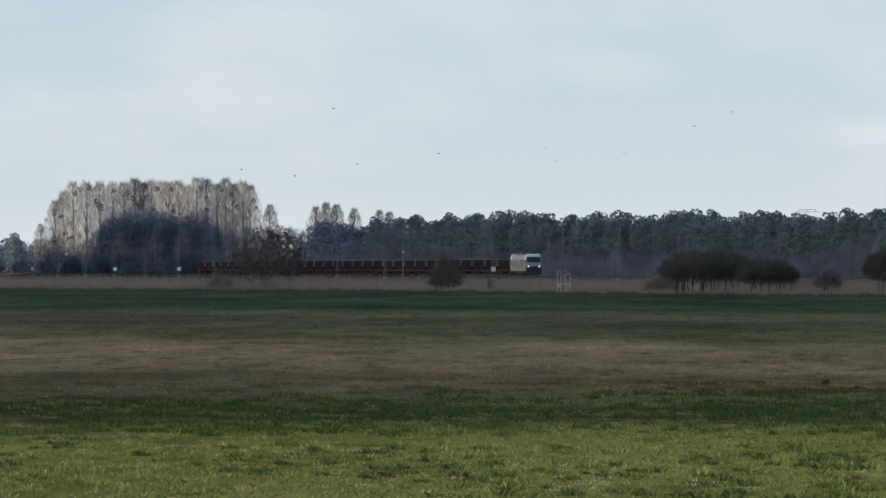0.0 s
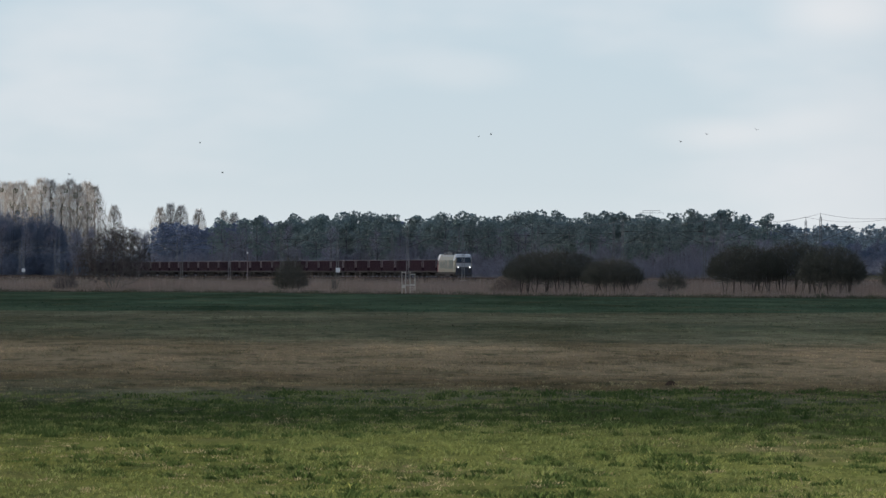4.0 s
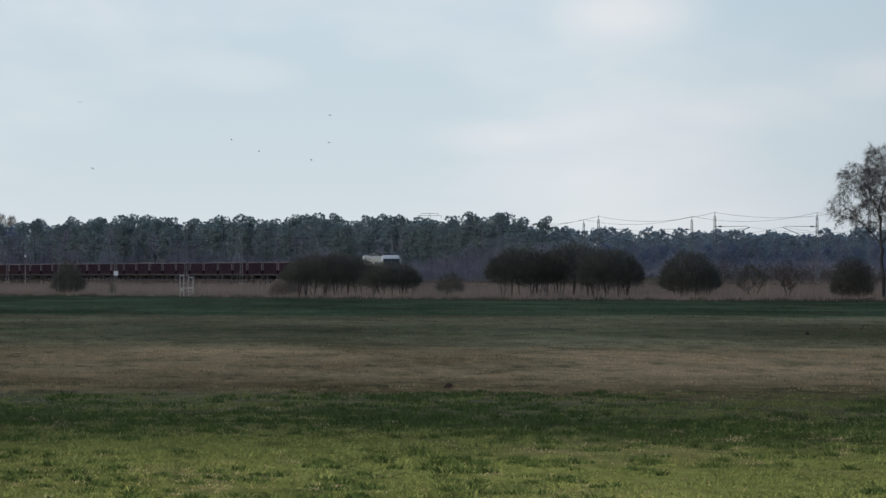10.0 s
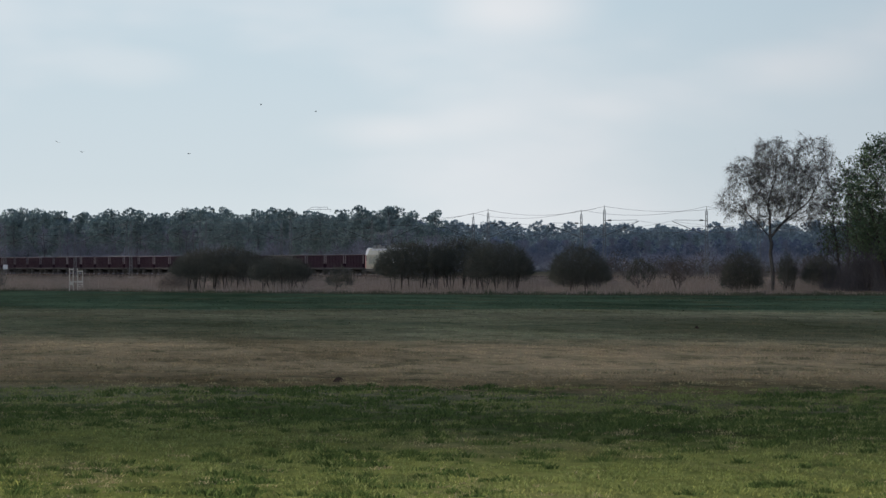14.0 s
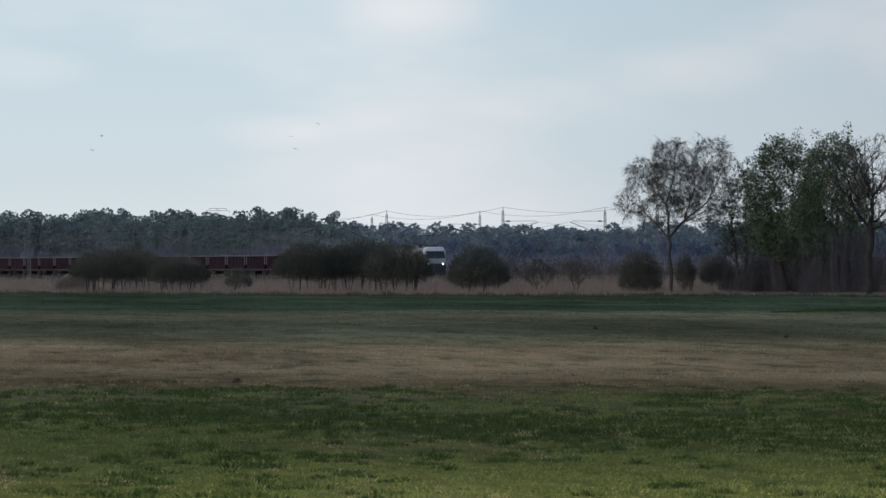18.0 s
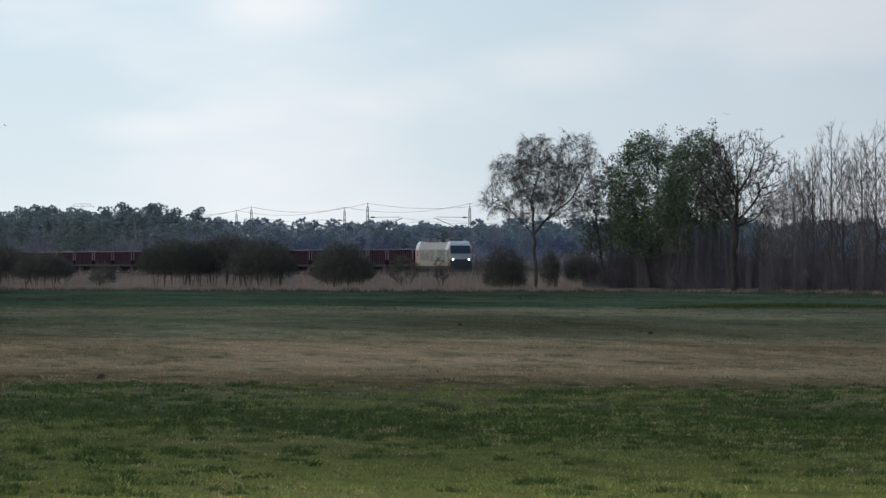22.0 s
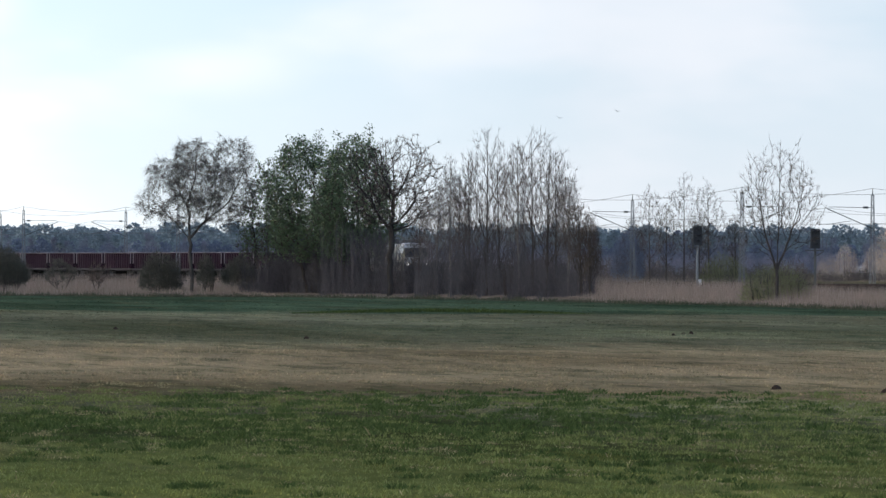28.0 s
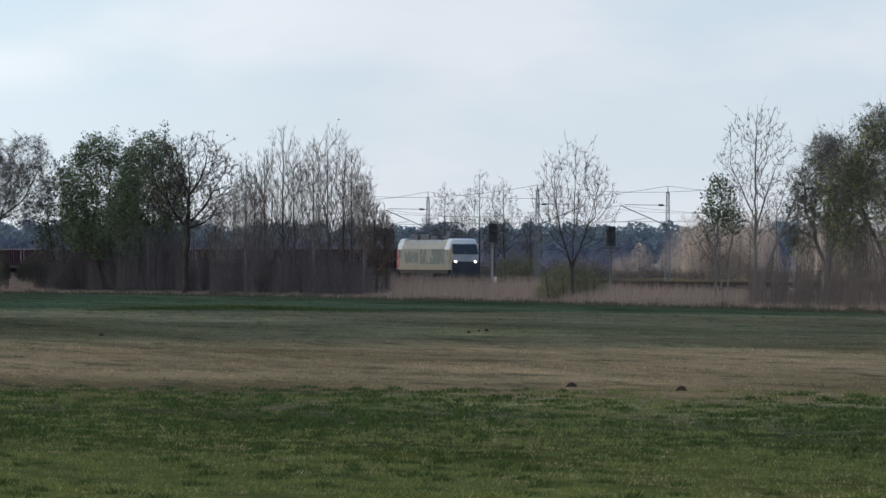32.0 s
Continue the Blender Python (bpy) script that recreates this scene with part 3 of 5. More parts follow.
def shaped_tree(seed, blobs, stems, n, trunk_r, rise, bark, twig, fine=0, fine_s=0.5, fine_w=0.011, droop=0.0, leaves=None, leaf_n=0, leaf_s=0.12, jitter=0.3, depth=0.9, twig_r=0.012, far=0.22):
    """A tree as (part name, mesh) pairs. blobs: x, z, half width, half height of the crown's masses; stems: lines of points."""
    rng = random.Random(seed)
    wood, tw, lv = Geo(), Geo(), Geo()
    weight = [b[2] * b[2] * b[3] for b in blobs]
    goals = []
    for _ in range(n):
        x, z, rx, rz = rng.choices(blobs, weight)[0]
        u = rnd(rng)
        u = u.normalized() * u.length ** 0.6
        out = 0.9 + 0.25 * noise.noise((u.x * 2.5 + seed, u.y * 2.5, u.z * 2.5))
        if rng.random() < 0.14:
            out *= rng.uniform(1.08, 1.3)
        goals.append(np.array((x + u.x * rx * out, u.y * rx * depth * out, max(0.4, z + u.z * rz * out))))
    tips = branchwork(rng, wood, stems, goals, rise, jitter, trunk_r, twig_r, far)
    for _ in range(fine):
        p, d = tips[rng.randrange(len(tips))]
        tw.spike(p, (d * 0.7 + rnd(rng) + Vector((0, 0, 0.25 * rise - droop))).normalized() * fine_s * rng.uniform(0.5, 1.4), fine_w * rng.uniform(0.7, 1.3))
    for _ in range(leaf_n):
        p, d = tips[rng.randrange(len(tips))]
        q = p + rnd(rng) * (0.2 + 2.2 * leaf_s) - Vector((0, 0, droop * rng.random()))
        lv.leaf(q, rnd(rng).normalized() - Vector((0, 0, droop)), rnd(rng), leaf_s * rng.uniform(0.6, 1.4))
    out = [("trunk", wood.mesh("trunk", bark)), ("crown", tw.mesh("crown", twig))]
    if leaf_n:
        out.append(("foliage", lv.mesh("foliage", leaves)))
    return out


def plant(name, meshes, m, label, category="tree", group=""):
    ob = thing(name, label, category, m, group)
    for n, me in meshes:
        part(n, me, None, ob)
    return ob


def thicket_meshes(seed, w, h, depth, stems, twig_n, twig=M_BUSH, hollow=0.35, leaf_n=0, leaf=None, length=0.55, thick=0.014, upright=0.5):
    """A broad bush: fanned stems under a dense domed crown with a ragged foot and an uneven outline."""
    rng = random.Random(seed)
    limbs, tw, lv = [], Geo(), Geo()
    for i in range(stems):
        x = (-0.5 + (i + rng.random()) / stems) * w * 0.72
        y = rng.uniform(-0.3, 0.3) * depth
        p = Vector((x, y, -0.15))
        wood = Geo()
        for _ in range(rng.choice((2, 3, 3, 4))):
            q = Vector((x + rng.gauss(0, 0.35), y + rng.uniform(-0.4, 0.4), h * rng.uniform(0.5, 0.8)))
            mid = p.lerp(q, 0.45) + Vector((rng.gauss(0, 0.1), rng.gauss(0, 0.1), 0))
            wood.tube([p, mid, q], [rng.uniform(0.03, 0.06), 0.035, 0.015], 4)
        limbs.append(wood)
    for k in range(twig_n + leaf_n):
        a, r = rng.uniform(0, 6.283), math.sqrt(rng.random())
        x, y = r * math.cos(a), r * math.sin(a)
        wave = 1 + 0.22 * noise.noise((x * w * 0.45 + seed, y * 2, 0)) + 0.1 * noise.noise((x * w * 1.6 + seed, y * 4, 5))
        waist = h * (hollow + 0.16)
        top = waist + (h - waist) * (1 - r ** 2.4) ** 0.5 * wave
        foot = waist - (waist - h * hollow * (0.8 + 0.6 * noise.noise((x * w * 0.9, y * 3, seed + 9)))) * (1 - r ** 3) ** 0.5
        z = foot + (max(top - 0.25 * length, foot) - foot) * rng.random() ** 0.8
        p = Vector((x * w * 0.5, y * depth * 0.5, z))
        if k < twig_n:
            d = (Vector((x * 0.6, y * 0.6, upright)) + rnd(rng) * 0.9).normalized() * length * rng.uniform(0.5, 1.3)
            tw.spike(p, d, thick * rng.uniform(0.7, 1.4))
        else:
            lv.leaf(p, rnd(rng), rnd(rng), 0.14)
    co = np.array(tw.v)
    kx, kz = w / (np.percentile(co[:, 0], 99) - np.percentile(co[:, 0], 1)), h / np.percentile(co[:, 2], 99.3)
    for q in limbs + [tw, lv]:
        q.v = [(a * kx, b, c * kz) for a, b, c in q.v]
    out = [("stem", w_.mesh("stem", M_BARK)) for w_ in limbs] + [("crown", tw.mesh("crown", twig))]
    if leaf_n:
        out.append(("foliage", lv.mesh("foliage", leaf)))
    return out


def brush_meshes(seed, w, h, depth, wands, twig):
    """Undergrowth one can look into: upright bare wands of unequal height, each a stem of its own, over a low tangle."""
    rng = random.Random(seed)
    out, low = [], Geo()
    for i in range(wands):
        g = Geo()
        x, y, t = rng.uniform(-0.5, 0.5) * w, rng.uniform(-0.5, 0.5) * depth, h * rng.uniform(0.45, 1.1)
        p, lean = Vector((x, y, -0.1)), Vector((rng.gauss(0, 0.07), rng.gauss(0, 0.07), 1))
        pts = [p, p + lean * t * 0.5 + rnd(rng) * 0.1, p + lean * t + rnd(rng) * 0.2]
        r = rng.uniform(0.012, 0.032)
        g.tube(pts, [r, r * 0.75, 0.006], 3)
        for _ in range(16):
            u = rng.uniform(0.15, 0.97)
            q = pts[0].lerp(pts[1], u * 2) if u < 0.5 else pts[1].lerp(pts[2], u * 2 - 1)
            a = rng.uniform(0, 6.283)
            g.spike(q, Vector((math.cos(a) * 0.5, math.sin(a) * 0.5, rng.uniform(0.5, 1.2))) * rng.uniform(0.4, 1.0), 0.009)
        out.append(("stem", g.mesh("stem", twig)))
    for _ in range(int(w * 260)):
        t = h * (0.1 + 0.32 * rng.random())
        low.spike(Vector((rng.uniform(-0.55, 0.55) * w, rng.uniform(-0.5, 0.5) * depth, rng.random() ** 2 * h * 0.25)), (Vector((0, 0, 1)) + rnd(rng) * 0.7) * t * 0.6, 0.012)
    return out + [("tangle", low.mesh("tangle", twig))]


def thicket(name, az, h, w, seed, label, stems=6, dens=150, hollow=0.35, near=8.0, twig=M_BUSH, leaf_n=0, leaf=None, depth=None, category="bush", length=0.55, thick=0.014, upright=0.5):
    dist = edge_distance(az) + near
    dep = depth or max(1.5, w * 0.6)
    n = int(1.3 * dens * w * h)
    return plant(name, thicket_meshes(seed, w, h, dep, stems, n, twig, hollow, leaf_n, leaf, length, thick, upright), spot(az, dist, 0, -az), label, category)


HAW = "dark hawthorn thicket with bare stems above dry reeds"
plant("willow_bush", shaped_tree(11, [(0.1, 3.6, 3.5, 2.5), (-1.6, 2.6, 2.2, 1.7), (2.0, 2.8, 1.9, 1.7), (0.6, 5.0, 2.0, 1.3)], [[(0, 0, -0.2), (0.1, 0, 1.0), (0.3, 0.1, 3.4)], [(0, 0, -0.2), (-0.9, 0.2, 1.6), (-1.9, 0.2, 2.8)], [(0, 0, -0.2), (0.8, -0.3, 1.5), (1.9, -0.3, 3.0)], [(0, 0, -0.2), (-0.4, -0.4, 2.0), (-0.7, -0.5, 4.0)], [(0.1, 0, -0.2), (1.1, 0.2, 0.7), (2.3, 0.2, 1.1)]], 900, 0.12, 0.7, M_PALEBARK, M_TWIGMID, 16000, 0.5, 0.010, jitter=0.3, twig_r=0.009), spot(-1.18, edge_distance(-1.18) + 6, 0, 1.2), "large bare grey-brown willow bush at the meadow's end", "bush")
thicket("low_bush", -1.5, 2.1, 2.4, 12, "small dark bare bush", 4, 120, 0.0, 6, M_TWIGMID)
thicket("round_bush", 0.02, 3.2, 3.0, 13, "dark round bare bush in the reeds", 5, 190, 0.08, 6)
thicket("thin_bush", 0.317, 1.9, 0.8, 14, "thin upright bush in the reeds", 2, 100, 0.1, 6)
thicket("hawthorn_thicket", 1.8, 3.65, 7.8, 16, HAW, 10, 300, 0.3, 8)
thicket("hawthorn_thicket", 2.2, 3.0, 4.6, 17, HAW, 6, 280, 0.3, 8)
thicket("round_bush", 2.6, 2.2, 2.2, 18, "small round dark bush on one stem", 1, 150, 0.25, 8)
thicket("hawthorn_thicket", 3.1, 3.9, 5.6, 19, HAW, 6, 300, 0.3, 8)
thicket("hawthorn_thicket", 3.42, 4.25, 5.0, 20, HAW, 5, 230, 0.3, 14)
thicket("hawthorn_thicket", 3.68, 3.8, 4.8, 21, HAW, 6, 300, 0.26, 8)
thicket("round_bush", 4.22, 3.6, 4.3, 22, "broad dark bush with bare stems", 6, 300, 0.16, 8)
plant("thin_bush", shaped_tree(23, [(0, 1.7, 1.3, 1.0)], [[(0, 0, -0.1), (0.1, 0, 1.2)], [(0, 0, -0.1), (-0.6, 0, 1.5)], [(0.1, 0, -0.1), (0.8, 0, 1.6)]], 130, 0.05, 0.7, M_BARK, M_BUSH, 1500, 0.35, 0.011), spot(4.64, edge_distance(4.64) + 8, 0, 0), "open bare bush by the reeds", "bush")
plant("thin_bush", shaped_tree(24, [(0, 1.6, 0.8, 0.9)], [[(0, 0, -0.1), (0.1, 0, 1.4)], [(0, 0, -0.1), (-0.4, 0, 1.3)]], 80, 0.045, 0.6, M_BARK, M_TWIG, 900, 0.3, 0.011), spot(4.89, edge_distance(4.89) + 8, 0, 0), "small bare sapling bush", "bush")
thicket("round_bush", 5.315, 3.1, 3.0, 25, "dense dark round bush", 5, 260, 0.06, 6)
thicket("round_bush", 5.84, 2.9, 2.5, 26, "dark round bush on one stem", 1, 220, 0.25, 6)
thicket("thin_bush", 5.62, 3.1, 1.5, 27, "small dark bush by the birch", 3, 200, 0.2, 4)


def reed_mound():
    """A heap of dead reed."""
    rng = random.Random(71)
    ob = thing("reed_mound", "rounded heap of pale dead reed", "reed heap", spot(1.485, edge_distance(1.485) + 9, 0, -1.5))
    g = Geo()
    n = 18
    for k in range(7):
        t = k / 7 * math.pi / 2
        for i in range(n):
            w = 2 * math.pi * i / n
            r = 1 + 0.12 * noise.noise((math.cos(w) * 2, math.sin(w) * 2, k * 0.5))
            g.v.append((1.5 * math.cos(t) * math.cos(w) * r, 1.1 * math.cos(t) * math.sin(w) * r, -0.1 + 1.75 * math.sin(t) * r))
    g.v.append((0, 0, 1.66))
    for k in range(6):
        for i in range(n):
            q = (i + 1) % n
            g.f.append((k * n + i, k * n + q, (k + 1) * n + q, (k + 1) * n + i))
    for i in range(n):
        g.f.append((6 * n + i, 6 * n + (i + 1) % n, 7 * n))
    part("core", g, M_REEDBASE, ob, smooth=True)
    g = Geo()
    for _ in range(2600):
        u = rnd(rng).normalized()
        p = Vector((u.x * 1.5, u.y * 1.1, abs(u.z) * 1.7 - 0.1))
        g.spike(p, Vector((u.x * 0.3 + rng.gauss(0, 0.12), u.y * 0.3, rng.uniform(-0.1, 0.25))), 0.012)
    part("reed_cover", g, M_REED, ob)


reed_mound()

# the tall group
plant("birch_tree", shaped_tree(131, [(0.0, 10.3, 1.6, 1.3), (3.0, 10.1, 1.6, 1.5), (-2.0, 8.9, 1.4, 1.3), (-3.0, 6.8, 1.2, 1.2), (3.4, 7.6, 1.3, 1.8), (0.6, 8.2, 2.6, 2.0), (-0.8, 6.3, 1.8, 1.2), (2.2, 6.0, 1.6, 1.0)],
                                [[(0, 0, -0.2), (-0.15, 0, 4.2), (-0.3, 0, 6.4), (-1.3, 0.2, 8.6)], [(-0.15, 0, 4.2), (0.9, 0.2, 5.4), (1.5, 0.3, 7.2), (1.9, 0.2, 9.6)], [(0.9, 0.2, 5.4), (2.7, -0.3, 6.8), (3.8, -0.3, 9.2)], [(-0.3, 0, 6.4), (0.3, -0.4, 9.0), (0.4, -0.4, 10.8)], [(-0.15, 0, 4.4), (-1.6, 0.1, 5.6), (-2.8, 0.1, 6.9)]],
                                1500, 0.13, 0.55, M_BIRCHBARK, M_TWIGMID, 20000, 0.6, 0.007, 0.85, M_CATKIN, 9000, 0.06, 0.3, twig_r=0.008), spot(5.525, edge_distance(5.532) + 4, 0, -5.5), "tall birch in catkin on a dark slender trunk")


def alder(seed, h, w, leaf_n, n=850, leaf_s=0.13):
    """A broad many-stemmed tree in young leaf, its crown in several masses."""
    rng = random.Random(seed)
    blobs = [(rng.uniform(-0.06, 0.06) * w, 0.66 * h, 0.42 * w, 0.33 * h), (-0.26 * w, 0.5 * h, 0.26 * w, 0.24 * h), (0.27 * w, 0.52 * h, 0.25 * w, 0.27 * h), (rng.uniform(-0.2, 0.2) * w, 0.84 * h, 0.24 * w, 0.15 * h), (0, 0.36 * h, 0.42 * w, 0.16 * h)]
    stems = [[(0, 0, -0.2), (0.05 * w, 0, 0.35 * h), (0.02 * w, 0.1, 0.8 * h)], [(0.2, 0.1, -0.2), (0.14 * w, 0.2, 0.3 * h), (0.26 * w, 0.2, 0.62 * h)], [(-0.2, -0.1, -0.2), (-0.13 * w, -0.2, 0.3 * h), (-0.24 * w, -0.2, 0.6 * h)]]
    return shaped_tree(seed, blobs, stems, n, 0.15, 0.6, M_BARK, M_TWIG, 6000, 0.4, 0.011, 0.0, M_LEAF, leaf_n, leaf_s, 0.4)


plant("leafing_tree", alder(32, 11.6, 7.4, 20000), spot(6.33, edge_distance(6.3) + 6, 0, 0), "broad tree in fresh green leaf")
plant("leafing_tree", alder(33, 11.5, 6.8, 21000), spot(6.62, edge_distance(6.62) + 9, 0, 0), "tree in thin fresh green leaf")
plant("leafing_tree", alder(34, 9.6, 4.6, 3200, 420), spot(6.02, edge_distance(6.02) + 8, 0, 0), "slender tree with a few fresh leaves")
plant("oak_tree", shaped_tree(35, [(0.8, 9.0, 2.8, 2.4), (2.6, 7.6, 2.0, 2.0), (-1.3, 8.4, 2.2, 2.4), (0.3, 6.4, 3.0, 1.7)],
                              [[(0, 0, -0.2), (0.1, 0, 4.6), (0.25, 0, 7.0), (0.2, 0.1, 10.2)], [(0.15, 0, 5.0), (1.3, 0.2, 6.0), (2.0, 0.2, 7.3), (3.2, 0.1, 7.7)], [(0.25, 0, 7.0), (1.0, -0.3, 8.1), (1.5, -0.3, 9.6), (2.3, -0.3, 10.0)], [(0.1, 0, 4.7), (-1.1, 0.2, 6.2), (-1.6, 0.2, 8.4)], [(0.25, 0, 7.2), (-0.5, 0.4, 8.6), (-0.6, 0.4, 10.6)]],
                              1200, 0.2, 0.35, M_OAKBARK, M_TWIG, 11000, 0.32, 0.009, jitter=0.4, twig_r=0.011, far=0.4), spot(6.86, edge_distance(6.87) + 2, 0, -7), "bare dark oak with crooked limbs")


def poplar(seed, h, w, bark=M_PALEBARK, twig=M_TWIGMID, n=400, rise=1.6, fine=1700, foot=0.26, trunk=0.09):
    """A slender tree with steep branches round one leader."""
    rng = random.Random(seed)
    x = rng.uniform(-0.25, 0.25)
    blobs = [(x * 0.5, h * (foot + 0.36), w * 0.62, h * 0.32), (x, h * 0.8, w * 0.42, h * 0.19), (-x, h * (foot + 0.18), w * 0.5, h * 0.18)]
    return shaped_tree(seed, blobs, [[(0, 0, -0.2), (x * 0.6, 0.05, h * 0.5), (x, 0, h * 0.97)]], n, trunk, rise, bark, twig, fine, 0.5, 0.008, jitter=0.12, twig_r=0.007)


for i, (az, h, w, near) in enumerate(((7.27, 9.9, 1.7, 8), (7.4, 10.0, 2.0, 12), (7.515, 11.6, 3.5, 6), (7.61, 9.8, 2.0, 14), (7.73, 10.6, 2.2, 7), (7.83, 11.6, 4.0, 10), (7.92, 10.5, 3.4, 5), (7.99, 9.2, 2.1, 12), (8.07, 8.0, 1.6, 9), (8.16, 6.5, 1.9, 8), (7.33, 8.6, 1.6, 16), (8.22, 5.4, 1.4, 10), (7.17, 7.6, 2.2, 9), (7.06, 6.8, 2.2, 12))):
    plant("bare_poplar", poplar(40 + i, h, w, M_BARK if i % 4 else M_PALEBARK, M_TWIG if i % 2 else M_TWIGMID), spot(az, edge_distance(az) + near, 0, 0), "slender bare tree with upright branches", "tree", "bare trees of the copse")

# undergrowth of the copse
for i, (az, h, w) in enumerate(((5.98, 3.4, 2.6), (6.16, 4.4, 3.0), (6.36, 5.0, 3.2), (6.56, 5.2, 3.2), (6.76, 5.0, 3.2), (6.98, 4.8, 3.2), (7.2, 5.0, 3.2), (7.42, 5.0, 3.0), (7.62, 4.8, 3.0), (7.82, 4.6, 2.8), (8.0, 3.2, 2.4), (8.15, 2.0, 2.2))):
    plant("undergrowth", brush_meshes(60 + i, w, h, 6.0, 64 if az < 7.1 else 56, M_SCRUB), spot(az, edge_distance(az) + 6 + (i % 3) * 2, 0, -az), "bare upright undergrowth wands under the copse", "undergrowth")
for i, (az, h, w) in enumerate(((6.08, 2.6, 2.8), (6.27, 4.6, 3.8), (6.5, 5.0, 3.8), (6.74, 4.4, 3.4), (6.98, 3.0, 3.0), (7.25, 3.6, 3.2), (7.5, 4.0, 3.2), (7.75, 3.8, 3.2), (7.97, 2.8, 2.6))):
    thicket("shade_bush", az, h, w, 160 + i, "dark leafless shrub in the copse's shade", 5, 150 if az < 6.9 else 120, 0.0, 9, M_SCRUB, category="bush", length=0.8, thick=0.011, upright=1.0)

# trees right of the copse
for i, (az, h, w, dist) in enumerate(((8.62, 11.6, 3.4, 960), (8.85, 13.2, 3.8, 965), (9.02, 12.4, 3.4, 970), (8.73, 9.8, 2.6, 975), (8.5, 8.0, 2.6, 980), (9.2, 8.5, 2.6, 985), (8.95, 9.0, 2.8, 990))):
    plant("bare_tree", poplar(80 + i, h, w, M_BARK, M_TWIG, 300, 1.0, 2400), spot(az, dist, 0, 0), "bare tree standing behind the tracks", "tree")
plant("bare_tree", shaped_tree(86, [(0, 6.4, 2.3, 3.1), (-1.1, 5.2, 1.5, 2.4), (1.4, 5.4, 1.5, 2.3)], [[(0, 0, -0.2), (0, 0, 2.0), (0.1, 0, 5.0), (0.2, 0, 9.2)], [(0, 0, 2.0), (-0.7, 0, 4.2), (-1.1, 0, 6.4)], [(0, 0, 2.1), (0.8, 0.2, 4.0), (1.4, 0.2, 6.2)]], 560, 0.10, 1.2, M_BARK, M_TWIG, 2600, 0.4, 0.008, jitter=0.1, twig_r=0.007), spot(9.478, edge_distance(9.478) + 8, 0, 0), "bare spreading tree above a green bush")
thicket("green_bush", 9.47, 2.3, 3.8, 87, "greenish bush under a bare tree", 6, 200, 0.0, 9, M_WILLOW, thick=0.010)
thicket("pine_bush", 8.467, 6.2, 3.4, 88, "dark young pine bush beyond the tracks", 3, 120, 0.05, 380, M_HAZEDSPRUCE)
thicket("green_bush", 9.12, 3.6, 5.0, 89, "yellow-green willow bush beyond the tracks", 5, 110, 0.0, 420, M_WILLOW)
plant("young_tree", shaped_tree(90, [(0, 5.4, 0.9, 1.8), (-0.6, 4.6, 0.7, 1.2), (0.6, 4.6, 0.7, 1.0)], [[(-0.2, 0, -0.2), (-0.25, 0, 3.0), (0.1, 0, 6.6)], [(0.3, 0, -0.2), (0.6, 0, 4.0)]], 130, 0.07, 0.9, M_PALEBARK, M_TWIG, 600, 0.3, 0.010, 0.0, M_LEAF, 2000, 0.11), spot(10.48, edge_distance(10.5) + 14, 0, 0), "young tree with fresh leaves")
plant("pale_bare_tree", shaped_tree(91, [(0.1, 7.9, 2.2, 2.6), (0, 5.2, 1.8, 1.8)], [[(0, 0, -0.2), (0.1, 0, 5.0), (0.15, 0, 10.5)], [(0.1, 0, 4.6), (-1.2, 0.2, 7.4)], [(0.1, 0, 4.2), (1.3, -0.1, 7.6)]], 520, 0.11, 0.8, M_PALEBARK, M_TWIG, 2000, 0.32, 0.008, jitter=0.2, twig_r=0.007), spot(10.70, edge_distance(10.68) + 10, 0, 0), "bare tree with a pale trunk")
plant("bare_tree", shaped_tree(92, [(2.0, 5.8, 1.1, 1.5), (1.0, 4.6, 1.2, 1.0)], [[(0, 0, -0.2), (0.2, 0, 1.6), (1.2, 0, 4.0), (2.4, 0, 6.8)], [(0.9, 0, 3.4), (0.9, 0.2, 5.6)]], 240, 0.10, 0.9, M_PALEBARK, M_TWIG, 1200, 0.3, 0.007, twig_r=0.007), spot(10.74, edge_distance(10.9) + 9, 0, 0), "leaning bare tree at the reeds")
plant("bare_tree", shaped_tree(98, [(-1.0, 3.8, 0.9, 1.5), (-0.6, 2.8, 0.8, 1.0)], [[(0, 0, -0.2), (-0.3, 0, 2.2), (-1.2, 0, 4.6)]], 70, 0.05, 0.9, M_PALEBARK, M_TWIGMID, 500, 0.3, 0.010), spot(10.5, edge_distance(10.5) + 11, 0, 0), "thin leaning bare tree at the reeds")


def willow(seed, h, w, leaf_n):
    """A broad old willow, its crown heavy and hanging."""
    blobs = [(0.1 * w, 0.7 * h, 0.42 * w, 0.28 * h), (-0.3 * w, 0.55 * h, 0.22 * w, 0.26 * h), (0.3 * w, 0.5 * h, 0.26 * w, 0.28 * h), (0, 0.85 * h, 0.22 * w, 0.13 * h)]
    stems = [[(0, 0, -0.2), (0.2, 0, 0.3 * h), (0.1 * w, 0.2, 0.75 * h)], [(0.1, 0, 0.2 * h), (-0.2 * w, 0.1, 0.5 * h), (-0.28 * w, 0.1, 0.72 * h)], [(0.2, 0, 0.28 * h), (0.26 * w, -0.2, 0.55 * h)]]
    return shaped_tree(seed, blobs, stems, 1000, 0.2, 0.5, M_PALEBARK, M_TWIGMID, 9000, 0.6, 0.008, 0.7, M_WILLOW, leaf_n, 0.085, 0.4, twig_r=0.009)


